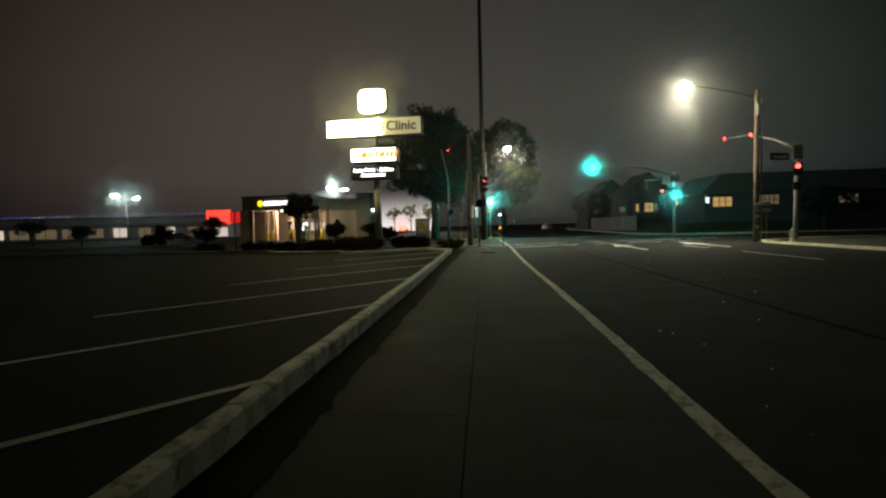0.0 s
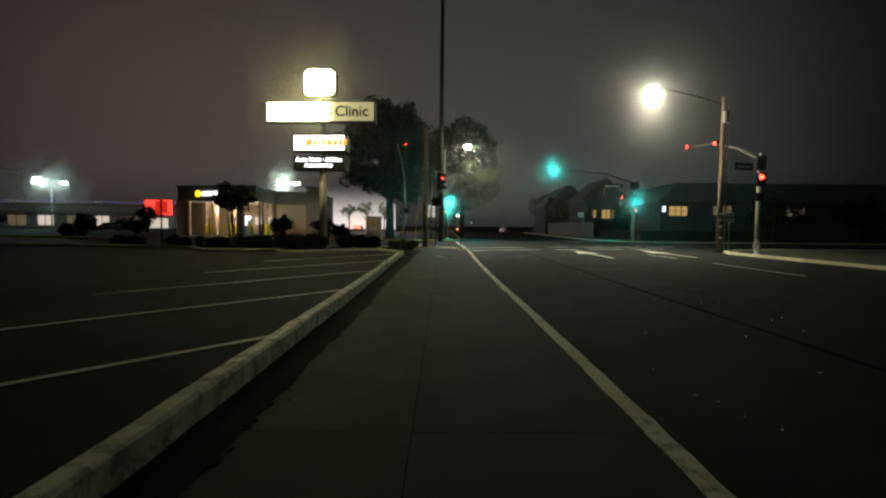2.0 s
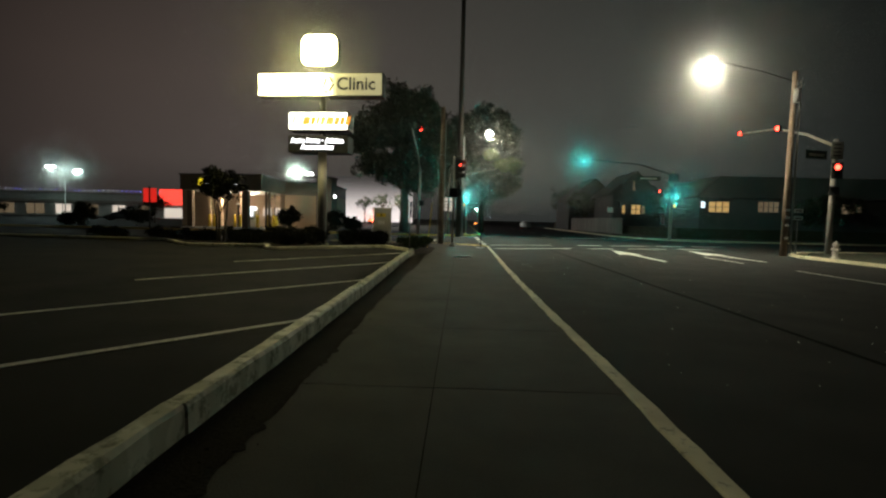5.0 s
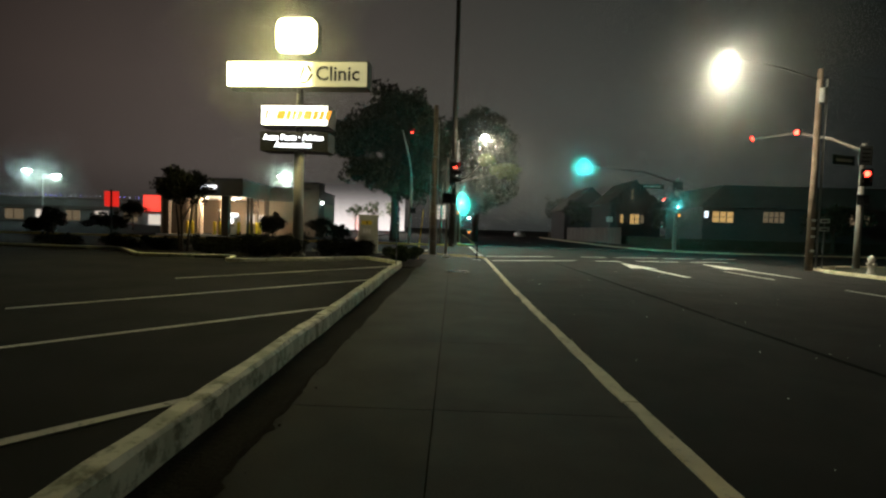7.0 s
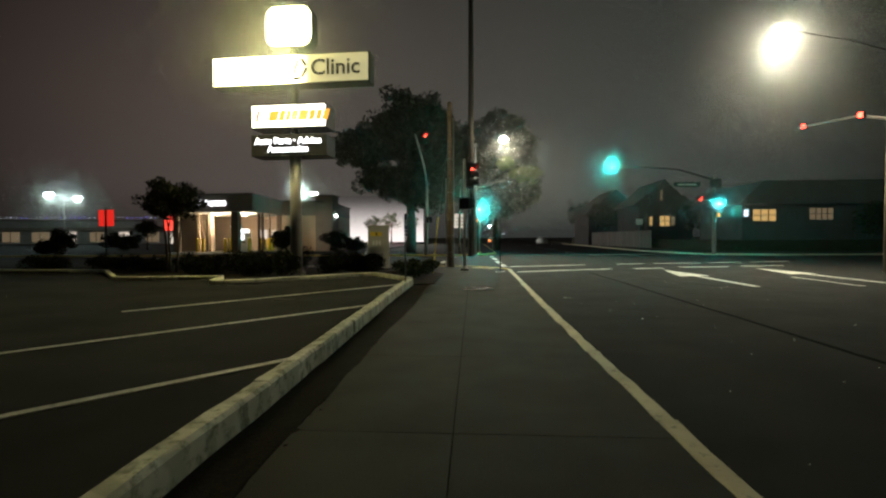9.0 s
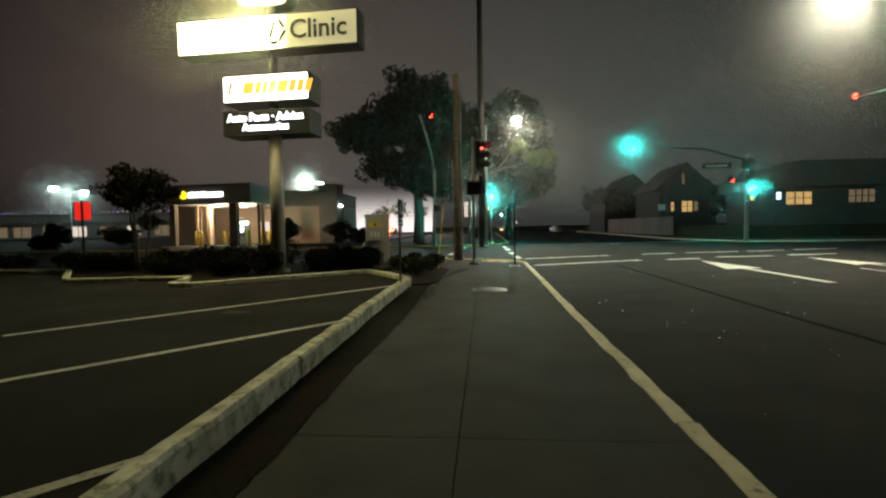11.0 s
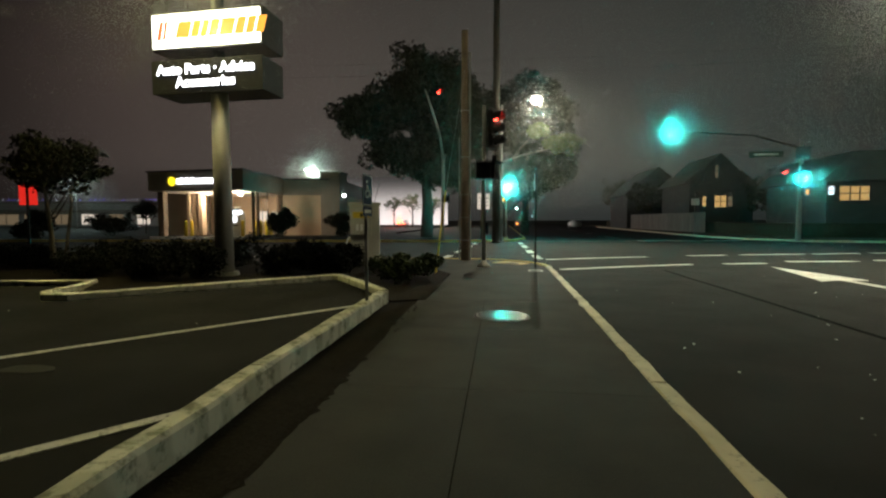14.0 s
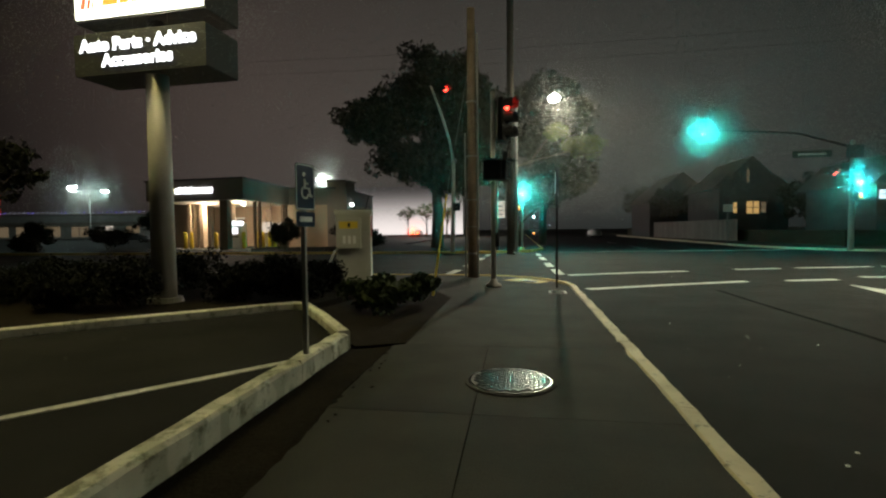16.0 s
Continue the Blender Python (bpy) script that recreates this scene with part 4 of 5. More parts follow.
pl = part("plate", moved(upright(rounded_outline(0.155, 0.23, 0.03), 0.025, 0.032), M_HC @ Matrix.Translation((0, 0, 1.78))), SIGN_BLUE, hc, "blue plate with a white border and wheelchair symbol")
border = bmesh.new()
oo, ii = rounded_outline(0.148, 0.222, 0.03), rounded_outline(0.140, 0.214, 0.026)
vo, vi = [[border.verts.new((x, -0.0335, z)) for x, z in o] for o in (oo, ii)]
for k in range(len(vo)):
    border.faces.new((vo[k], vo[(k + 1) % len(vo)], vi[(k + 1) % len(vo)], vi[k]))
part("border", moved(border, M_HC @ Matrix.Translation((0, 0, 1.78))), WHITE, pl)
sym = tube([(-0.02, -0.036, 0.08), (-0.015, -0.036, -0.01), (0.05, -0.036, -0.01), (0.075, -0.036, -0.09), (0.10, -0.036, -0.085)], 0.012, 6)
bmesh.ops.create_uvsphere(sym, u_segments=10, v_segments=6, radius=0.022, matrix=Matrix.Translation((-0.022, -0.034, 0.125)) @ Matrix.Diagonal((1, 0.2, 1, 1)))
tube([(0.055 * math.cos(a) - 0.012, -0.036, 0.055 * math.sin(a) - 0.055) for a in [radians(110 + 240 * k / 14) for k in range(15)]], 0.010, 6, sym)
tube([(-0.018, -0.036, 0.04), (0.035, -0.036, 0.035)], 0.009, 6, sym)
part("symbol", moved(sym, M_HC @ Matrix.Translation((0, 0, 1.78))), WHITE, pl, "white wheelchair symbol")
pl2 = part("plate", moved(upright(rounded_outline(0.15, 0.075, 0.02), 0.025, 0.032), M_HC @ Matrix.Translation((0, 0, 1.46))), SIGN_BLUE, hc, "small blue plate with a white bar")
part("bar", moved(box((-0.10, -0.036, -0.025), (0.10, -0.033, 0.025)), M_HC @ Matrix.Translation((0, 0, 1.46))), WHITE, pl2)

# utility cabinet by the pavement
cab = thing("utility_cabinet", (-4.55, 33.5, 0), "cream metal utility cabinet with a meter box and labels", "utility cabinet")
M_CAB = Matrix.Rotation(radians(14), 4, "Z")
part("body", moved(box((-0.48, -0.28, 0.0), (0.48, 0.42, 1.92), 0.02), M_CAB), CABINET, cab)
part("hood", moved(slab([(-0.52, -0.32), (0.52, -0.32), (0.52, 0.46), (-0.52, 0.46)], 1.9, 2.02), M_CAB), CABINET, cab, "overhanging lid")
mb = part("meter_box", moved(box((-0.46, -0.42, 0.95), (0.22, -0.282, 1.80), 0.015), M_CAB), CABINET, cab)
part("label", moved(box((-0.38, -0.428, 1.50), (0.14, -0.4215, 1.70)), M_CAB), YELLOW, mb, "yellow warning label")
part("label_mark", moved(box((-0.14, -0.432, 1.54), (-0.07, -0.4285, 1.66)), M_CAB), BLACK, mb)
for k in range(3):
    part("label", moved(box((-0.28 + k * 0.14, -0.428, 1.08), (-0.20 + k * 0.14, -0.4215, 1.30)), M_CAB), WHITE, mb, "white label strip")
part("plinth", moved(box((-0.55, -0.36, -0.02), (0.55, 0.5, 0.05), 0.01), M_CAB), PAVING, cab, "concrete plinth")
part("side_panel", moved(box((0.482, -0.15, 1.25), (0.488, 0.25, 1.85)), M_CAB), surface("red_side_panel", (0.30, 0.03, 0.025), (0.40, 0.05, 0.04), 0.6, 0, 4, 60, 0.05), cab, "red panel on the side")
part("antenna", tube([(0.25, 0.2, 2.0), (0.45, 0.25, 2.7)], 0.01, 5), BLACK, cab)
part("pipe", moved(tube([(-0.52, -0.2, 0.9), (-0.75, -0.35, 0.35)], 0.03, 8), M_CAB), WHITE, cab)


# ---- the bank ----
bank = thing("bank_building", (0, 0, 0), "tan bank with dark roof band and drive-through canopy", "building")
A, C, B, D = (-28.3, 53.4), (-19.6, 52.4), (-20.6, 61.4), (-15.6, 62.6)


def wall(name, a, b, z0, z1, thick, material, parent, label=""):
    a, b = Vector((*a, 0)), Vector((*b, 0))
    s = (b - a).normalized().cross(Vector((0, 0, 1))) * thick
    return part(name, slab([(a.x, a.y), (b.x, b.y), (b.x - s.x, b.y - s.y), (a.x - s.x, a.y - s.y)], z0, z1), material, parent, label)


part("roof_band", slab([A, C, B, (-15.9, 62.6), (-16.6, 74), (-29.5, 76)], 3.85, 5.3), FASCIA, bank, "dark roof band")
part("roof_edge", slab([(A[0] - 0.12, A[1] - 0.1), (C[0] + 0.12, C[1] - 0.12), (B[0] + 0.15, B[1] - 0.1), (-15.8, 62.45), (-16.5, 74.1), (-29.7, 76.1)], 5.3, 5.42), DARK_METAL, bank, "metal roof edge")
part("soffit", slab([(-28.1, 53.7), (-19.9, 52.8), (-20.9, 61.2), (-21.2, 64), (-28.5, 66)], 3.78, 3.846), SOFFIT, bank, "pale soffit")
part("tower", box((-17.3, 62.3, 0), (-15.4, 64.6, 5.95), 0.03), FASCIA, bank, "dark tower")
part("tower_cap", box((-17.4, 62.2, 5.95), (-15.3, 64.7, 6.1), 0.02), DARK_METAL, bank)
part("wall_light", box((-15.38, 63.2, 3.75), (-15.2, 63.5, 3.98), 0.02), GLOW_COOL, bank, "small glowing wall light")
wall("wall", (-21.0, 61.6), (-17.3, 62.4), 0, 3.85, 0.3, STUCCO, bank, "tan stucco wall")
wall("wall", (-27.9, 62.4), (-21.0, 61.6), 0, 3.85, 0.3, STUCCO, bank, "tan stucco wall")
wall("wall", (-15.6, 64.6), (-16.6, 74), 0, 3.9, 0.3, STUCCO, bank, "tan stucco wall")
for x, yy, w in ((-27.6, 54.1, 0.5), (-21.5, 53.2, 0.6), (-20.22, 55.0, 0.2), (-20.02, 55.35, 0.2), (-20.5, 60.0, 0.22), (-20.42, 60.45, 0.22), (-27.9, 60.5, 0.5)):
    part("column", box((x - w / 2, yy - w / 2, 0.1), (x + w / 2, yy + w / 2, 3.8), 0.02), BROWN, bank, "brown square column")
for x, yy in ((-26.8, 56.5), (-26.3, 56.6), (-25.7, 56.5), (-24.1, 58.0)):
    part("pier", box((x - 0.16, yy - 0.3, 0.1), (x + 0.16, yy + 0.3, 3.8), 0.02), STUCCO, bank, "tan pier")
wall("wall", (-34.0, 63.3), (-27.9, 62.4), 0, 4.3, 0.3, STUCCO, bank, "tan lane wall")
part("island", box((-28.2, 53.3, 0), (-19.8, 59.5, 0.16), 0.03), PAVING, bank, "raised concrete drive-through island")
door = part("door", box((-26.4, 61.75, 0.16), (-25.4, 61.9, 2.6), 0.02), GLASS_DARK, bank)
part("door_frame", box((-26.55, 61.7, 2.6), (-25.25, 61.9, 2.8), 0.01), WHITE, door)
for x0, z0, w, h in ((-25.9, 1.5, 0.9, 0.6), (-23.2, 1.3, 0.95, 1.0), (-21.75, 1.5, 0.5, 0.8)):
    win = part("window", box((x0, 61.3, z0), (x0 + w, 61.42, z0 + h), 0.01), GLOW_SHOP, bank, "lit window")
    part("frame", box((x0 - 0.06, 61.32, z0 - 0.06), (x0 + w + 0.06, 61.5, z0 - 0.002), 0.005), DARK_METAL, win)
    part("mullion", box((x0 + w * 0.48, 61.27, z0), (x0 + w * 0.52, 61.298, z0 + h)), DARK_METAL, win)
part("post", tube([(-20.45, 57.9, 0.1), (-20.45, 57.9, 3.8)], 0.06, 10), DARK_METAL, bank, "thin dark canopy post")
part("hanging_plate", box((-20.85, 57.7, 2.35), (-20.3, 57.76, 3.3), 0.01), BROWN, bank, "brown plate hanging from the canopy")
part("island_edge", box((-28.0, 53.0, 0), (-19.6, 53.28, 0.17), 0.02), WHITE, bank, "pale painted island edge")
atm = thing("cash_machine", (-21.75, 55.0, 0.16), "lit cash machine in a pale kiosk under the canopy", "cash machine")
part("kiosk", box((-0.55, -0.4, 0), (0.55, 0.5, 2.0), 0.04), WHITE, atm)
part("canopy_sign", box((-0.58, -0.5, 1.78), (0.58, 0.0, 2.12), 0.03), GLOW_ATM, atm, "glowing white header")
part("screen", box((-0.35, -0.425, 1.15), (0.30, -0.402, 1.6), 0.004), GLOW_ATM, atm, "glowing screen")
part("shelf", box((-0.4, -0.55, 0.85), (0.4, -0.40, 0.95), 0.01), DARK_METAL, atm)
bol = thing("bollard", (-25.95, 54.6, 0.1), "yellow steel safety bollard by the drive-through", "bollard", "drive-through bollards")
part("tube", tube([(0, 0, 0), (0, 0, 1.25), (0, 0, 1.32), (0, 0, 1.35)], [0.14, 0.14, 0.11, 0.04], 14), YELLOW, bol, "", True)
for x, yy in ((-25.5, 54.7), (-23.3, 54.6), (-22.8, 54.7), (-20.9, 54.5), (-20.6, 56.2), (-20.5, 56.6), (-20.45, 57.6), (-20.4, 58.3)):
    copy_thing(bol, pose(x, yy, 0.1))
bsign = thing("bank_sign", (-24.35, 53.0, 4.55), "lit white sign letters with a yellow emblem on the roof band", "sign", turn=-6.6)
bm = bmesh.new()
bmesh.ops.create_uvsphere(bm, u_segments=16, v_segments=8, radius=1, matrix=Matrix.Translation((-1.6, -0.12, 0)) @ Matrix.Diagonal((0.36, 0.08, 0.36, 1)))
part("emblem", bm, GLOW_YELLOW, bsign, "glowing yellow round emblem", True)
xw = -1.15
for w in (0.34, 0.22, 0.30, 0.18, 0.32, 0.24, 0.30, 0.26, 0.36, 0.28, 0.30, 0.30):
    part("letter_bar", box((xw, -0.16, -0.22), (xw + w - 0.05, -0.04, 0.20 if w > 0.25 else 0.28), 0.02), GLOW_BANK, bsign, "lit white bar")
    xw += w
part("raceway", box((-1.3, -0.04, -0.08), (xw, 0.12, 0.08)), DARK_METAL, bsign)
for x, yy in ((-24.5, 55.6), (-21.2, 55.0), (-23.0, 58.0)):
    dl = thing("canopy_lamp", (x, yy, 3.72), "round recessed lamp in the canopy soffit", "lamp", "canopy lamps")
    part("trim", tube([(0, 0, 0.0), (0, 0, 0.055)], 0.22, 16), WHITE, dl)
    part("lens", tube([(0, 0, -0.02), (0, 0, -0.004)], 0.17, 16), GLOW_LAMP, dl, "glowing lens")


# ---- trees and shrubs ----
def tree(x, y, z, label, trunk, crown_at, radii, clumps, per, leaf, size, seed, material=LEAF_TREE, limbs=7, name="tree", bark=BARK, trunks=((0, 0),)):
    t = thing(name, (x, y, z), label, "tree")
    rng = np.random.default_rng(seed)
    for tx, ty in trunks:
        h = crown_at[2] * 0.85
        pts = [(tx * (1 + k * 0.35) + rng.normal() * trunk * 0.5 * k / 4, ty * (1 + k * 0.35) + rng.normal() * trunk * 0.5 * k / 4, h * k / 4) for k in range(5)]
        tr = part("trunk", tube(pts, [trunk * (1 - 0.16 * k) for k in range(5)], 9), bark, t, "", True)
    for k in range(limbs):
        a = 2 * math.pi * (k + rng.random() * 0.6) / limbs
        start = Vector(pts[2]).lerp(Vector(pts[4]), rng.random())
        end = Vector((crown_at[0] + radii[0] * 0.72 * math.cos(a), crown_at[1] + radii[1] * 0.72 * math.sin(a), crown_at[2] + radii[2] * (rng.random() * 0.9 - 0.35)))
        mid = start.lerp(end, 0.5) + Vector((0, 0, radii[2] * 0.12))
        part("limb", tube([start, mid, end], [trunk * 0.45, trunk * 0.28, trunk * 0.1], 6), bark, t)
    v, f = leaf_cloud(rng, crown_clumps(rng, crown_at, radii, clumps, size), per, leaf)
    leaf_mesh("crown", v, f, material, t)
    return t


# big dark tree on the far corner, in merging masses
big = tree(-6.4, 58.5, 0, "large dark spreading cypress-like tree with layered foliage", 0.55, (0.3, 0, 12.2), (4.7, 4.0, 3.8), 300, 110, 0.19, 1.0, 11, LEAF_DARK, 10)
rng = np.random.default_rng(21)
v, f = leaf_cloud(rng, crown_clumps(rng, (-4.4, -0.4, 10.3), (4.0, 3.0, 2.0), 150, 0.9) + crown_clumps(rng, (-2.3, -0.3, 7.1), (3.0, 2.4, 1.6), 90, 0.75) + crown_clumps(rng, (2.4, 0.2, 9.0), (3.8, 3.0, 4.2), 210, 0.95)
                  + crown_clumps(rng, (1.2, 0, 5.6), (3.2, 2.2, 1.3), 80, 0.75), 110, 0.19)
leaf_mesh("crown", v, f, LEAF_DARK, big)
pine = tree(2.2, 64, 0, "dark spreading tree beside the road, its top lost in fog", 0.4, (0.1, 0, 11.2), (4.5, 3.4, 4.2), 230, 100, 0.20, 1.0, 12, LEAF_DARK, 8)
v, f = leaf_cloud(rng, crown_clumps(rng, (1.8, -0.4, 6.6), (3.2, 2.4, 2.6), 120, 0.85), 100, 0.20)
leaf_mesh("crown", v, f, LEAF_DARK, pine)
tree(0.2, 60.5, 0, "dark tree hanging low over the pavement", 0.25, (1.5, 0, 4.3), (2.7, 2.0, 1.3), 80, 80, 0.13, 0.5, 13, LEAF_DARK, 6)
# branches by the far lamp take the brightened leaf colour
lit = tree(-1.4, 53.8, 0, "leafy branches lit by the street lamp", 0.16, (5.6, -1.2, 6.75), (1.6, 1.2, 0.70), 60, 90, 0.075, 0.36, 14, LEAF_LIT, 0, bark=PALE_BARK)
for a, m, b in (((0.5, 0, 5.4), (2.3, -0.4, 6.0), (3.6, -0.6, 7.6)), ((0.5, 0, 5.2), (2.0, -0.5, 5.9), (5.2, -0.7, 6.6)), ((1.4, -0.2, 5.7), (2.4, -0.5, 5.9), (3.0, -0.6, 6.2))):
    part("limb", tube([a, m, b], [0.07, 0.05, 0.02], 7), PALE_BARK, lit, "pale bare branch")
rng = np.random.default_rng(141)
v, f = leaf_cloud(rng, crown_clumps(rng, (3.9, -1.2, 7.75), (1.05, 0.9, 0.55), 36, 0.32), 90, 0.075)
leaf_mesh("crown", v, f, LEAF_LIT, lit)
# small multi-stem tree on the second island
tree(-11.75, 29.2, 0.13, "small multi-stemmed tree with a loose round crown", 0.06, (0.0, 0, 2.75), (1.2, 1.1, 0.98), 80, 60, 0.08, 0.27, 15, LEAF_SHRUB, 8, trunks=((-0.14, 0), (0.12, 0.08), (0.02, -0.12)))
# trees beyond the car park
for x, y, h, r, sd in ((-41.5, 69.5, 3.3, 1.9, 31), (-64, 62, 3.4, 2.6, 32), (-60, 52, 3.1, 1.6, 33), (-52, 57, 2.4, 1.7, 34)):
    tree(x, y, 0, "dark rounded street tree", 0.12, (0, 0, h * 0.8), (r, r, h * 0.38), 42, 46, 0.13, 0.45, sd, LEAF_DARK, 5)
for x, y, h in ((-19.5, 122, 6.5), (-14.5, 118, 6.0), (-24.5, 126, 6.2)):
    tree(x, y, 0, "slender street tree against the bright haze", 0.22, (0, 0, h * 0.85), (2.6, 2.2, h * 0.30), 24, 30, 0.2, 0.6, int(-x), LEAF_TREE, 7, bark=BARK)


def shrub(x, y, z, rx, ry, rz, seed, label, per=60, leaf=0.05, material=LEAF_SHRUB, clumps=24, size=0.22, group=""):
    s = thing("shrub", (x, y, z), label, "shrub", group)
    rng = np.random.default_rng(seed)
    for k in range(5):
        a = 2 * math.pi * k / 5
        part("stem", tube([(0, 0, -0.02), (rx * 0.45 * math.cos(a), ry * 0.45 * math.sin(a), rz * 0.9)], [0.025, 0.01], 5), BARK, s)
    v, f = leaf_cloud(rng, crown_clumps(rng, (0, 0, rz), (rx, ry, rz), clumps, size), per, leaf, 0.7)
    leaf_mesh("foliage", v, f, material, s)
    return s


k = 50
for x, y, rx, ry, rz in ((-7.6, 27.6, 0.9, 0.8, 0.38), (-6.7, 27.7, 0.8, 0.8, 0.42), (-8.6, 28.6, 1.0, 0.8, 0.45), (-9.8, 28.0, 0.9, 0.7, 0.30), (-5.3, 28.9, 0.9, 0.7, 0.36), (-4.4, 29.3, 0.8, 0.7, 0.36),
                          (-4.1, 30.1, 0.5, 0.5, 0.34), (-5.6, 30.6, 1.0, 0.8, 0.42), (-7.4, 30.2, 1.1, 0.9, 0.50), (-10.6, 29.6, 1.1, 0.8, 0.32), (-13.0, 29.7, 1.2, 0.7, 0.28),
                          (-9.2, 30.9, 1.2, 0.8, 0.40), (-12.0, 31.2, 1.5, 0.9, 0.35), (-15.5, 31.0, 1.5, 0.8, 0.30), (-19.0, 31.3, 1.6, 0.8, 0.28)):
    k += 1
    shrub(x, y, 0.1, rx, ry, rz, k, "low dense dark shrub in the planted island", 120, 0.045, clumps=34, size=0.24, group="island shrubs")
shrub(-2.35, 28.4, 0.1, 0.75, 0.6, 0.28, 90, "low leafy green plant overhanging the kerb", 110, 0.06, LEAF_TREE, 26, 0.2)
shrub(-1.85, 29.2, 0.1, 0.45, 0.5, 0.25, 91, "low leafy green plant overhanging the pavement", 110, 0.06, LEAF_TREE, 18, 0.18)
for x, y, rx, rz, lab in ((-18.0, 55.6, 1.35, 1.4, "rounded dark shrub in front of the bank"), (-37.95, 53.0, 1.05, 1.25, "dark conical shrub on bare ground"), (-35.5, 57.2, 2.0, 1.1, "broad dark rounded shrub"), (-40.5, 54.0, 0.75, 0.6, "small round dark shrub"),
                          (-14.6, 60.5, 1.5, 1.2, "dark shrub beside the bank tower"), (-12.6, 60.8, 1.2, 0.8, "dark shrub beside the bank tower")):
    k += 1
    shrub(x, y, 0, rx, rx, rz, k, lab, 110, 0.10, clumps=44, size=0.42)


# ---- far left: shops, lot lights, signs ----
def lot_light(x, y, h, heads, label, lens=GLOW_COOL):
    p = thing("lot_light", (x, y, 0), label, "lamp post", "car park lights")
    part("pole", tube([(0, 0, 0), (0, 0, h)], [0.12, 0.08], 10), GALV, p, "", True)
    for dx, dy, hz in heads:
        part("arm", tube([(0, 0, h - 0.1), (dx, dy, hz)], 0.05, 6), GALV, p)
        hd = part("head", box((dx - 0.45, dy - 0.3, hz - 0.02), (dx + 0.45, dy + 0.3, hz + 0.18), 0.04), GALV, p)
        ln = part("lens", box((dx - 0.55, dy - 0.4, hz - 0.30), (dx + 0.55, dy + 0.3, hz - 0.03), 0.05), lens, hd, "glowing cool white lens")
        ln.visible_shadow = False


lot_light(-78.0, 97.6, 9.3, ((0.8, -4.1, 9.75), (-1.0, 4.4, 9.75)), "tall car park light with two glowing heads")
lot_light(-29.4, 92.0, 9.4, ((-0.9, -0.6, 9.6), (1.7, 0.3, 9.2)), "car park light behind the bank with glowing heads")
shops = thing("shop_row", (0, 0, 0), "long low shop building with lit fronts", "building")
part("wall", slab([(-190, 112), (-70, 140), (-74, 160), (-196, 132)], 0, 6.0), TERRACOTTA, shops, "grey wall")
part("roof", slab([(-191, 111), (-69, 139.2), (-73.6, 161), (-197, 133)], 6.0, 6.5), FASCIA, shops, "dark roof band")
part("awning", slab([(-190.5, 109), (-69.6, 137), (-69.9, 139), (-190.7, 111.5)], 3.6, 4.3), FASCIA, shops, "dark awning")
rng = np.random.default_rng(77)
for i in range(18):
    u = (i + 0.15) / 18
    a = Vector((-190 + 120 * u, 112 + 28 * u, 0)) + Vector((0.1, -0.25, 0))
    w = 3.0 + 2.5 * rng.random()
    d = Vector((0.974, 0.227, 0))
    e = a + d * w
    pane = part("window", slab([(a.x, a.y), (e.x, e.y), (e.x, e.y + 0.2), (a.x, a.y + 0.2)], 0.6, 3.2), (GLOW_SHOP, GLOW_WINDOW_DIM)[int(rng.random() < 0.45)], shops, "lit shop window")
    part("mullion", box(((a.x + e.x) / 2 - 0.08, (a.y + e.y) / 2 - 0.12, 0.6), ((a.x + e.x) / 2 + 0.08, (a.y + e.y) / 2 - 0.06, 3.2)), DARK_METAL, pane)
string = thing("light_string", (0, 0, -0.35), "string of tiny blue and white bulbs along the roof edge", "string lights")
bulbs = [bmesh.new(), bmesh.new()]
for i in range(110):
    u = i / 109
    p = Vector((-190.9 + 121.6 * u, 110.9 + 28.2 * u, 6.9 + 0.6 * u))
    bmesh.ops.create_icosphere(bulbs[int(rng.random() < 0.45)], subdivisions=1, radius=0.10, matrix=Matrix.Translation(p))
tagged(part("bulbs", bulbs[0], GLOW_BULB, string, "blue bulbs"), kind="stuff")
tagged(part("bulbs", bulbs[1], GLOW_BULB_WHITE, string, "white bulbs"), kind="stuff")
part("cable", tube([(-190.9, 110.9, 6.98), (-69.3, 139.1, 7.58)], 0.02, 4), BLACK, string)
neon = thing("shop_sign", (-71.5, 122, 0), "glowing red shop sign on a dark building", "sign")
part("panel", box((-3.2, -0.2, 3.4), (3.6, 0.2, 7.2), 0.1), GLOW_NEON, neon, "glowing red panel")
part("support", box((-3.4, 0.21, 0), (4.5, 3.0, 3.5), 0.05), TERRACOTTA, neon, "grey building front")
part("entrance", box((-2.2, 0.15, 0.2), (2.4, 0.205, 2.6)), GLOW_SHOP, neon, "lit entrance")
rsign = thing("road_sign", (-19.4, 35.4, -0.12), "square red sign on a thin dark post", "sign")
part("post", box((-0.04, -0.06, 0), (0.04, 0.0, 3.17), 0.005), DARK_METAL, rsign)
part("plate", box((-0.42, 0.0, 2.22), (0.42, 0.02, 3.07), 0.004), GLOW_RED_SIGN, rsign, "red sheet with back light painted in as a glow")


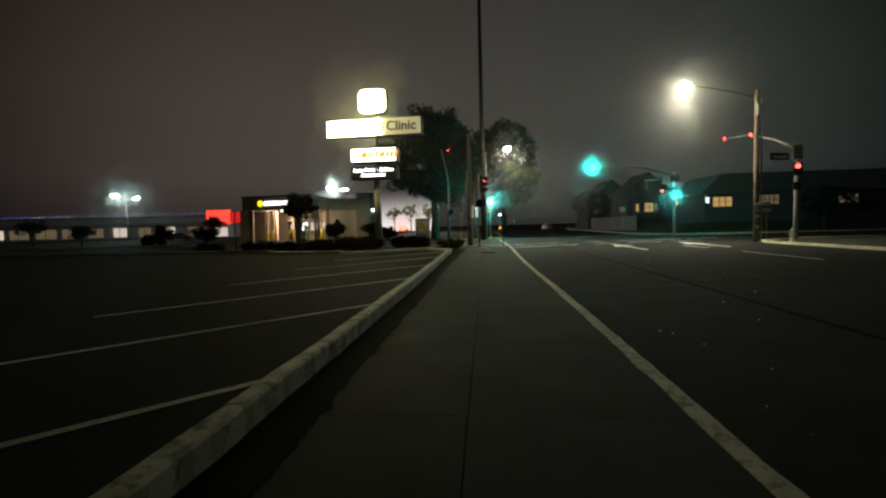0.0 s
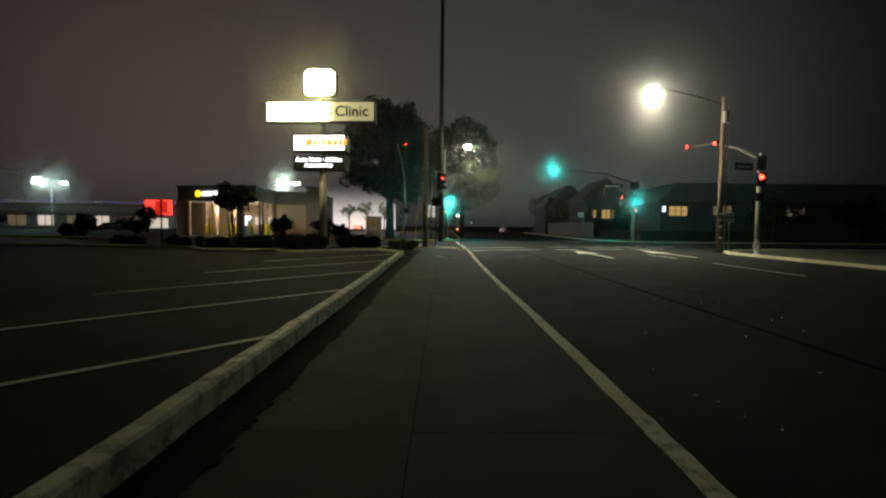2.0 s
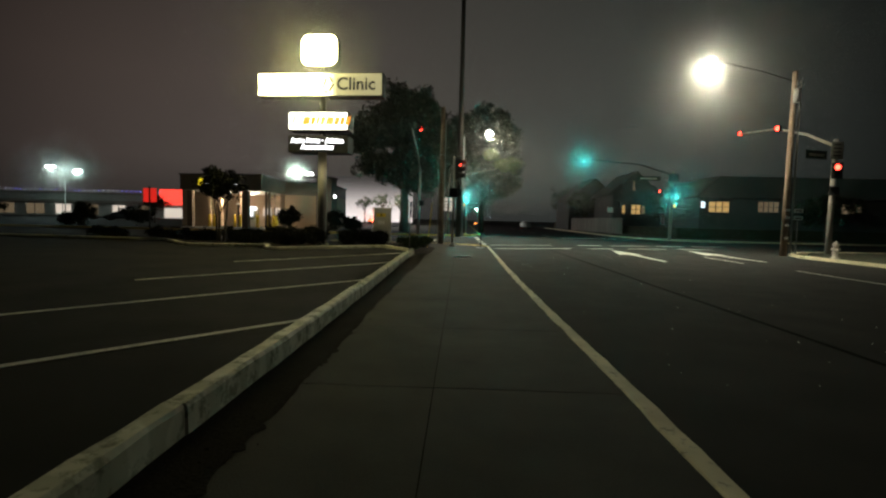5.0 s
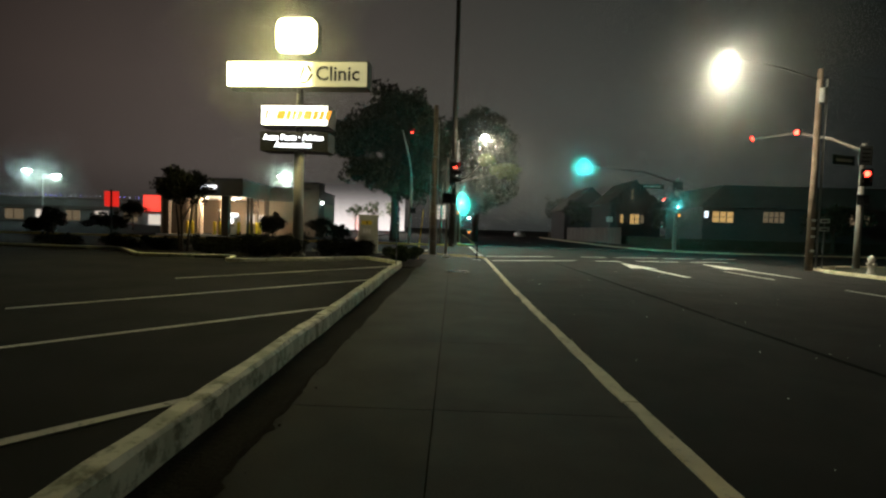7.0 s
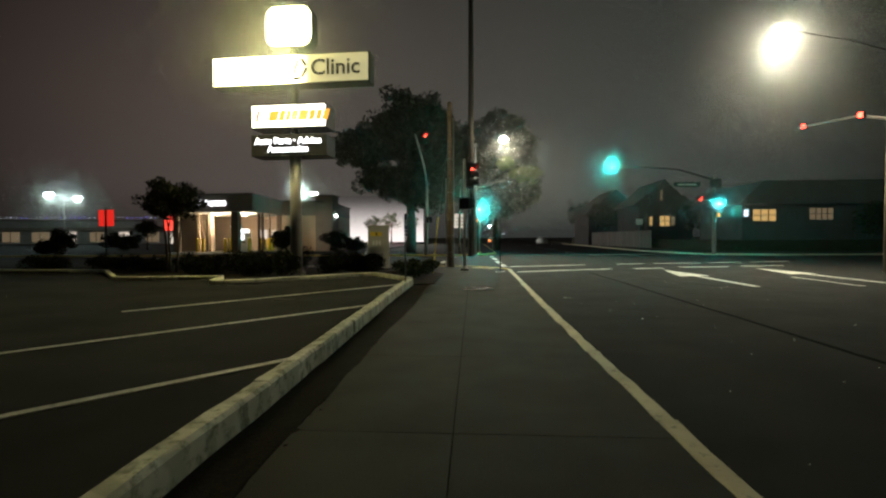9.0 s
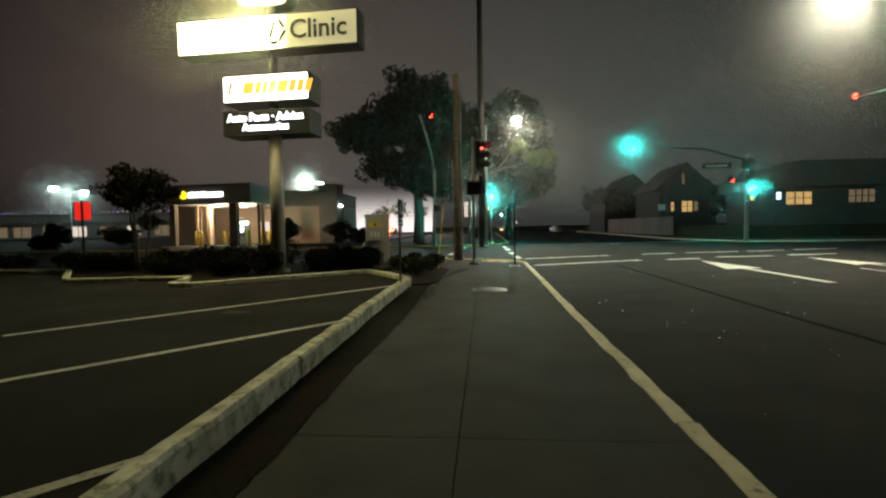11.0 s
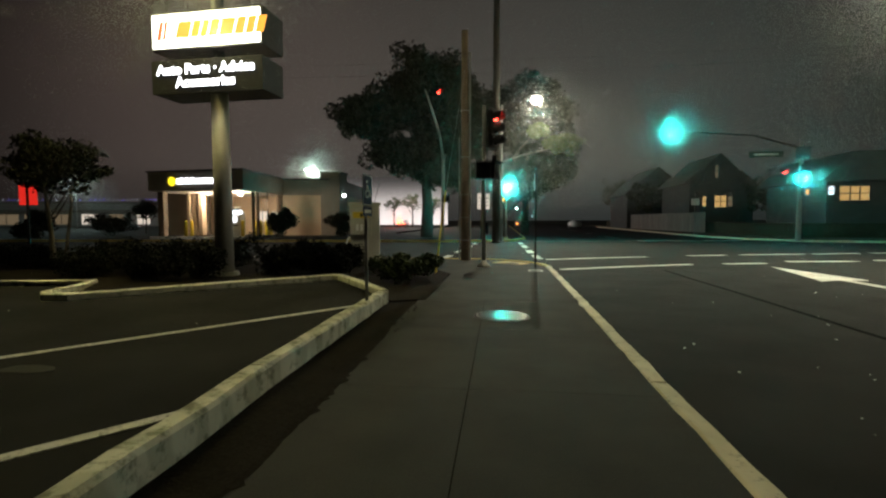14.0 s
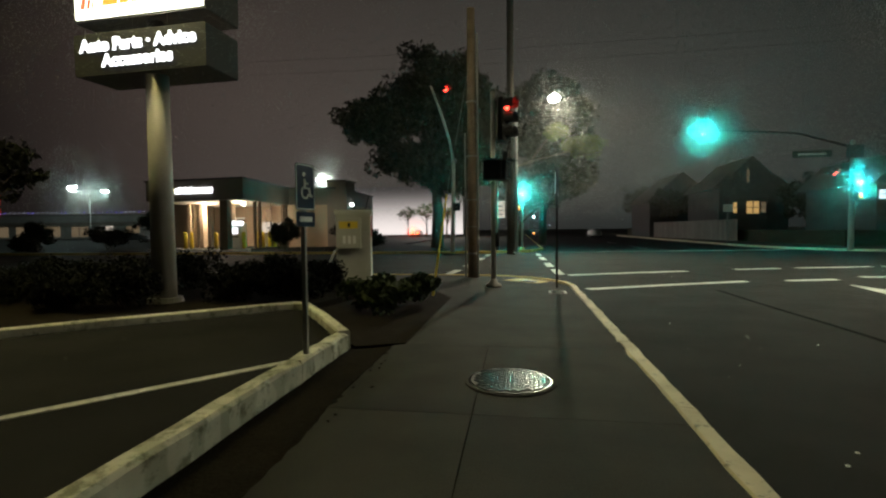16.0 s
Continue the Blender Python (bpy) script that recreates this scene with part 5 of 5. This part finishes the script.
def car(x, y, z, turn, label, material, lit=None):
    c = thing("car", (x, y, z), label, "car", turn=turn)
    prof = [(-2.2, 0.35), (-2.25, 0.75), (-2.05, 0.95), (-1.35, 1.02), (-0.75, 1.42), (0.55, 1.46), (1.25, 1.0), (2.05, 0.88), (2.2, 0.6), (2.15, 0.32)]
    bm = bmesh.new()
    sides = [[bm.verts.new((px, sy * (0.90 if pz < 1.1 else 0.70), pz)) for px, pz in prof] for sy in (-1, 1)]
    n = len(prof)
    for i in range(n):
        bm.faces.new((sides[0][i], sides[0][(i + 1) % n], sides[1][(i + 1) % n], sides[1][i]))
    bm.faces.new(sides[0])
    bm.faces.new(sides[1][::-1])
    bmesh.ops.recalc_face_normals(bm, faces=bm.faces[:])
    bmesh.ops.bevel(bm, geom=bm.edges[:], offset=0.05, segments=2, affect="EDGES")
    part("body", bm, material, c, "", True)
    part("windows", box((-0.95, -0.83, 1.04), (0.85, 0.83, 1.34), 0.06), GLASS_DARK, c, "dark side windows")
    for wx in (-1.4, 1.35):
        for wy in (-0.86, 0.86):
            w = part("wheel", tube([(wx, wy - 0.1, 0.33), (wx, wy + 0.1, 0.33)], 0.33, 18), BLACK, c)
            part("rim", tube([(wx, wy * 1.0 - 0.108, 0.33), (wx, wy + 0.108, 0.33)], 0.2, 14), GALV, w)
    for wy in (-0.6, 0.6):
        part("tail_light", box((-2.3, wy - 0.2, 0.72), (-2.2, wy + 0.2, 0.88), 0.02), lit or GLOW_REDSHAPE, c, "red tail light")
    return c


car(-57, 84, 0, 200, "dark car parked in the lot under the lights", CAR_PAINT, GLASS_DARK)
car(-20.2, 115, 0, 90, "parked car with glowing red tail lights", CAR_PAINT, GLOW_TAIL)

car(3.5, 112, -0.12, 90, "car parked by the kerb down the road with red tail lights", CAR_PAINT, GLOW_TAIL)
car(13.0, 106, -0.12, -90, "pale car parked on the far side of the road", WHITE, GLASS_DARK)

# backdrop slab over the far lots: lit haze painted as emission, fading with height
def haze_backdrop(name, a, b, height, colour, strength, label):
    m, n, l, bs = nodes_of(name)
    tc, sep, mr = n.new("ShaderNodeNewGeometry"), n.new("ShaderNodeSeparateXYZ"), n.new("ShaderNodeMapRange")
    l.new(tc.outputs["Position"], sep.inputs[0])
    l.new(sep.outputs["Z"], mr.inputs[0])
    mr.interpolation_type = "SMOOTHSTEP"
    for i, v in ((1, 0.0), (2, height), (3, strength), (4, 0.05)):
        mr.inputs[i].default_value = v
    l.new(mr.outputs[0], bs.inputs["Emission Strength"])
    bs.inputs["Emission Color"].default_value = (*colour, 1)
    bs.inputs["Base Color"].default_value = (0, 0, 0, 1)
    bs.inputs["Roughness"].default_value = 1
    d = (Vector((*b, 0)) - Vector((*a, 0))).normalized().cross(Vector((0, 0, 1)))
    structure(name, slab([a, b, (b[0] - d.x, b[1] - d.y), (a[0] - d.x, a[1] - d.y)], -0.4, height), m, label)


haze_backdrop("backdrop", (-60, 166), (-17, 168), 15, (1.0, 0.90, 0.86), 0.85, "far backdrop slab with the glow of lit fog painted in")


# ---- right side: houses, fence, far things ----
def lit_window(parent, x0, x1, z0, z1, y, mat, panes=2):
    w = part("window", box((x0, y - 0.03, z0), (x1, y - 0.005, z1)), mat, parent, "lit window" if mat is GLOW_WINDOW else "dim window")
    part("sill", box((x0 - 0.07, y - 0.08, z0 - 0.08), (x1 + 0.07, y - 0.031, z0), 0.005), SIDING, w)
    part("lintel", box((x0 - 0.07, y - 0.08, z1), (x1 + 0.07, y - 0.031, z1 + 0.07), 0.005), SIDING, w)
    for i in range(1, panes):
        xx = x0 + (x1 - x0) * i / panes
        part("mullion", box((xx - 0.04, y - 0.07, z0), (xx + 0.04, y - 0.031, z1)), DARK_METAL, w)
    part("mullion", box((x0, y - 0.065, (z0 + z1) / 2 - 0.03), (x1, y - 0.032, (z0 + z1) / 2 + 0.03)), DARK_METAL, w)


structure("house_mound", slab([(22.5, 57.5), (140, 62), (140, 120), (21.5, 120)], -0.3, 1.1), GRASSY, "raised dark front gardens")
h1 = thing("house", (0, 0, 0), "long low dark house with lit windows", "house")
part("wall", box((25.6, 59.4, 1.0), (52, 68, 4.5)), SIDING, h1, "dark siding")
part("roof", moved(upright([(24.9, 4.45), (52.8, 4.45), (51.0, 6.7), (27.2, 6.7)], -68.6, -58.7), Matrix.Identity(4)), SHINGLE, h1, "low dark roof")
lit_window(h1, 26.6, 28.7, 2.9, 4.0, 59.4, GLOW_WINDOW, 3)
lit_window(h1, 25.75, 26.15, 3.35, 4.0, 59.4, GLOW_WALK, 1)
lit_window(h1, 31.8, 33.9, 3.0, 4.1, 59.4, GLOW_WINDOW_DIM, 4)
lit_window(h1, 40.5, 42.5, 3.0, 4.0, 59.4, GLOW_WINDOW_DIM, 3)
h2 = thing("house", (0, 0, 0), "dark gabled two-storey house with a lit bay window", "house")
part("wall", box((21.6, 76.5, 0.3), (28.5, 86, 5.6)), SIDING, h2, "dark siding")
part("gable", upright([(23.0, 5.6), (26.8, 5.6), (26.8, 7.2), (24.9, 9.0), (23.0, 7.2)], -86, -76.5), SIDING, h2)
part("roof", upright([(21.0, 5.55), (29.1, 5.55), (27.4, 7.0), (22.6, 7.0)], -86.4, -76.9), SHINGLE, h2, "dark roof")
part("bay", box((22.3, 75.4, 0.5), (25.9, 76.5, 4.4), 0.02), SIDING, h2)
part("bay_roof", box((22.1, 75.2, 4.4), (26.1, 76.5, 4.65), 0.03), SHINGLE, h2)
lit_window(h2, 22.6, 22.95, 2.9, 4.0, 75.4, GLOW_WINDOW, 1)
lit_window(h2, 23.9, 25.1, 2.8, 4.1, 75.4, GLOW_WINDOW, 2)
lit_window(h2, 25.3, 25.75, 2.9, 4.0, 75.4, GLOW_WINDOW_DIM, 1)
lit_window(h2, 24.35, 24.6, 6.2, 7.6, 76.5, GLOW_WINDOW_DIM, 1)
h3 = thing("house", (0, 0, 0), "dim gabled house far down the road", "house")
part("wall", box((20.5, 100, 0), (30, 112, 5.5)), SIDING, h3)
part("roof", upright([(19.8, 5.4), (30.7, 5.4), (25.2, 10.0)], -112.5, -99.5), SHINGLE, h3)
fence = thing("garden_fence", (0, 0, 0), "pale board fence along the pavement", "fence")
for i in range(46):
    u = i / 46
    fx, fy = 21.6 - 1.6 * u * 0.6, 72.0 + 26 * u
    part("board", box((fx - 0.03, fy, 0.0), (fx + 0.03, fy + 0.54, 2.2 + 0.03 * math.sin(i * 1.7)), 0.008), FENCE_MAT, fence)
for fx, fy, fw in ((17.3, 63.5, 0.35),):
    st = thing("sign_post", (fx, fy, 0), "thin post with a small white sign", "sign post")
    part("post", tube([(0, 0, 0), (0, 0, 3.2)], 0.04, 8), GALV, st)
    part("plate", box((-fw, -0.05, 2.7), (fw, -0.03, 3.3), 0.005), WHITE, st)
for x, y, h, r, sd in ((27, 70, 5.5, 3.0, 61), (33, 75, 7.0, 4.0, 62), (21.5, 92, 6.5, 3.4, 63), (38, 58, 4.5, 3.2, 64), (46, 56, 4.5, 3.5, 65), (24, 120, 9, 5, 66), (-1, 95, 11, 5, 67)):
    tree(x, y, 0, "dark tree lost in the fog", 0.2, (0, 0, h * 0.75), (r, r, h * 0.4), 50, 45, 0.2, 0.7, sd, LEAF_DARK, 5)
for x, y, z, mat in ((9.5, 170, 2.4, GLOW_BULB_WHITE), (3.2, 120, 3.8, GLOW_LAMP)):
    fl = thing("far_lamp", (x, y, 0), "tiny far lamp on a post in the fog", "lamp post")
    part("post", tube([(0, 0, 0), (0, 0, z)], 0.05, 6), DARK_METAL, fl)
    part("lamp", box((-0.15, -0.12, z), (0.15, 0.12, z + 0.25), 0.03), mat, fl, "glowing lamp")


# ---- fog droplets round the lamps ----
def fog_material(name, grey):
    m = bpy.data.materials.new(name)
    m.use_nodes = True
    n, l = m.node_tree.nodes, m.node_tree.links
    n.clear()
    out, mix, dif, tr = n.new("ShaderNodeOutputMaterial"), n.new("ShaderNodeMixShader"), n.new("ShaderNodeBsdfDiffuse"), n.new("ShaderNodeBsdfTranslucent")
    dif.inputs[0].default_value = tr.inputs[0].default_value = (grey, grey, grey, 1)
    l.new(dif.outputs[0], mix.inputs[1])
    l.new(tr.outputs[0], mix.inputs[2])
    l.new(mix.outputs[0], out.inputs[0])
    return m


FOG = fog_material("fog_droplets", 0.55)


def droplets(c, size, rng, label, material=FOG):
    n = len(c)
    v = (c[:, None, :] + rng.normal(size=(n, 3, 3)) * size).reshape(-1, 3)
    me = bpy.data.meshes.new("fog")
    me.vertices.add(3 * n)
    me.vertices.foreach_set("co", v.ravel().astype(np.float32))
    me.loops.add(3 * n)
    me.loops.foreach_set("vertex_index", np.arange(3 * n, dtype=np.int32))
    me.polygons.add(n)
    me.polygons.foreach_set("loop_start", np.arange(0, 3 * n, 3, dtype=np.int32))
    me.update()
    me.materials.append(material)
    return tagged(new("fog", me), label, "fog", kind="stuff")


def mist(centre, reach, count, size, seed, label, core=3.0, material=FOG):
    """Fine droplets hanging in the air, thinning out away from the lamp."""
    rng = np.random.default_rng(seed)
    d = rng.normal(size=(count, 3))
    d /= np.linalg.norm(d, axis=1)[:, None]
    c = np.array(centre) + d * rng.gamma(core, reach, count)[:, None]
    return droplets(c[c[:, 2] > 0.6], size, rng, label, material)


# the tight dense clusters are added to imitate glare discs round the lenses
mist(LAMP_NEAR, 2.1, 680000, 0.0051, 1, "fine fog droplets drifting round the street lamp", 2.5, fog_material("lamp_fog_droplets", 0.38))
mist(LAMP_NEAR, 0.16, 30000, 0.0045, 11, "dense droplets added round the street lamp to widen its glare", 2.0)
mist(LAMP_FAR, 1.2, 26000, 0.0085, 5, "fine fog droplets drifting round the far street lamp", 2.3)
mist(LAMP_FAR, 0.11, 1600, 0.0065, 12, "dense droplets added round the far street lamp to widen its glare", 2.0)
for k, (lens, count) in enumerate((((10.83, 50.6, 7.02), 180000), ((18.97, 50.4, 3.88), 180000), ((0.36, 54.25, 3.9), 170000))):
    mist(lens, 0.85, count, 0.0058, 20 + k, "fine fog droplets round a green signal", 1.9)
    mist(lens, 0.10, 2600, 0.0058, 30 + k, "dense droplets added at a green signal lens to widen its glare", 2.0)
mist((-6.7, 28.2, 7.9), 1.2, 330000, 0.0041, 6, "fine fog droplets round the lit pylon sign", 2.5)
mist((-78.0, 97.6, 9.0), 3.0, 60000, 0.02, 7, "fine fog droplets round the car park lights", 2.0)
mist((-29.6, 91.0, 9.0), 2.0, 50000, 0.017, 8, "fine fog droplets round the light behind the bank", 2.0)
for k, lot_lamp in enumerate(((-77.2, 93.5, 9.2), (-79.0, 102.0, 9.2), (-29.8, 91.0, 9.1))):
    mist(lot_lamp, 0.35, 4500, 0.016, 13 + k, "dense droplets added round a car park lamp to widen its glare")
mist((-20.2, 111.6, 1.6), 0.9, 14000, 0.02, 17, "fog lit red behind a parked car", 2.0)
rng = np.random.default_rng(41)
count = 520000
droplets(np.stack([rng.normal(5, 10, count), rng.normal(45, 1.9, count), 1.8 + rng.gamma(2.2, 2.9, count)], 1), 0.0105, rng, "thin fog hanging over the junction", fog_material("thin_fog_droplets", 0.16))


# ---- pavement slabs ----
for x0, x1 in ((-1.36, -0.175), (-0.165, 1.488)):
    bm = box((x0, 0.004, -0.3), (x1, 2.266, 0.0))
    me = bpy.data.meshes.new("paving_slab")
    bm.to_mesh(me)
    bm.free()
    me.materials.append(PAVING)
    y0 = -10.05
    while y0 < 26.1:
        ob = new("paving_slab", me)
        ob.matrix_basis = Matrix.Translation((0, y0, 0.0015 * math.sin(y0 * 3.1 + x0)))
        ob.parent = pavement
        y0 += 2.27
part("joint_bed", slab([(-1.37, -12), (1.49, -12), (1.49, 26.19), (-1.37, 26.19)], -0.2, -0.007), EARTH, pavement, "dirt in the joints")
rng = random.Random(77)
bm = bmesh.new()
last, y0, reach = None, -9.0, 0.06
while y0 < 26.0:
    reach = min(0.075, max(0.005, reach + rng.uniform(-0.014, 0.014)))
    x1 = -1.36 + reach + (0.05 if rng.random() < 0.06 else 0)
    row = [bm.verts.new((-1.45, y0, 0.003)), bm.verts.new((-1.36 + reach * 0.3, y0, 0.010)), bm.verts.new((x1, y0, 0.0025))]
    if last:
        for k in range(2):
            bm.faces.new((last[k], last[k + 1], row[k + 1], row[k]))
    last = row
    y0 += rng.uniform(0.03, 0.09)
part("soil_edge", bm, EARTH, pavement, "ragged soil spilling over the paving edge")
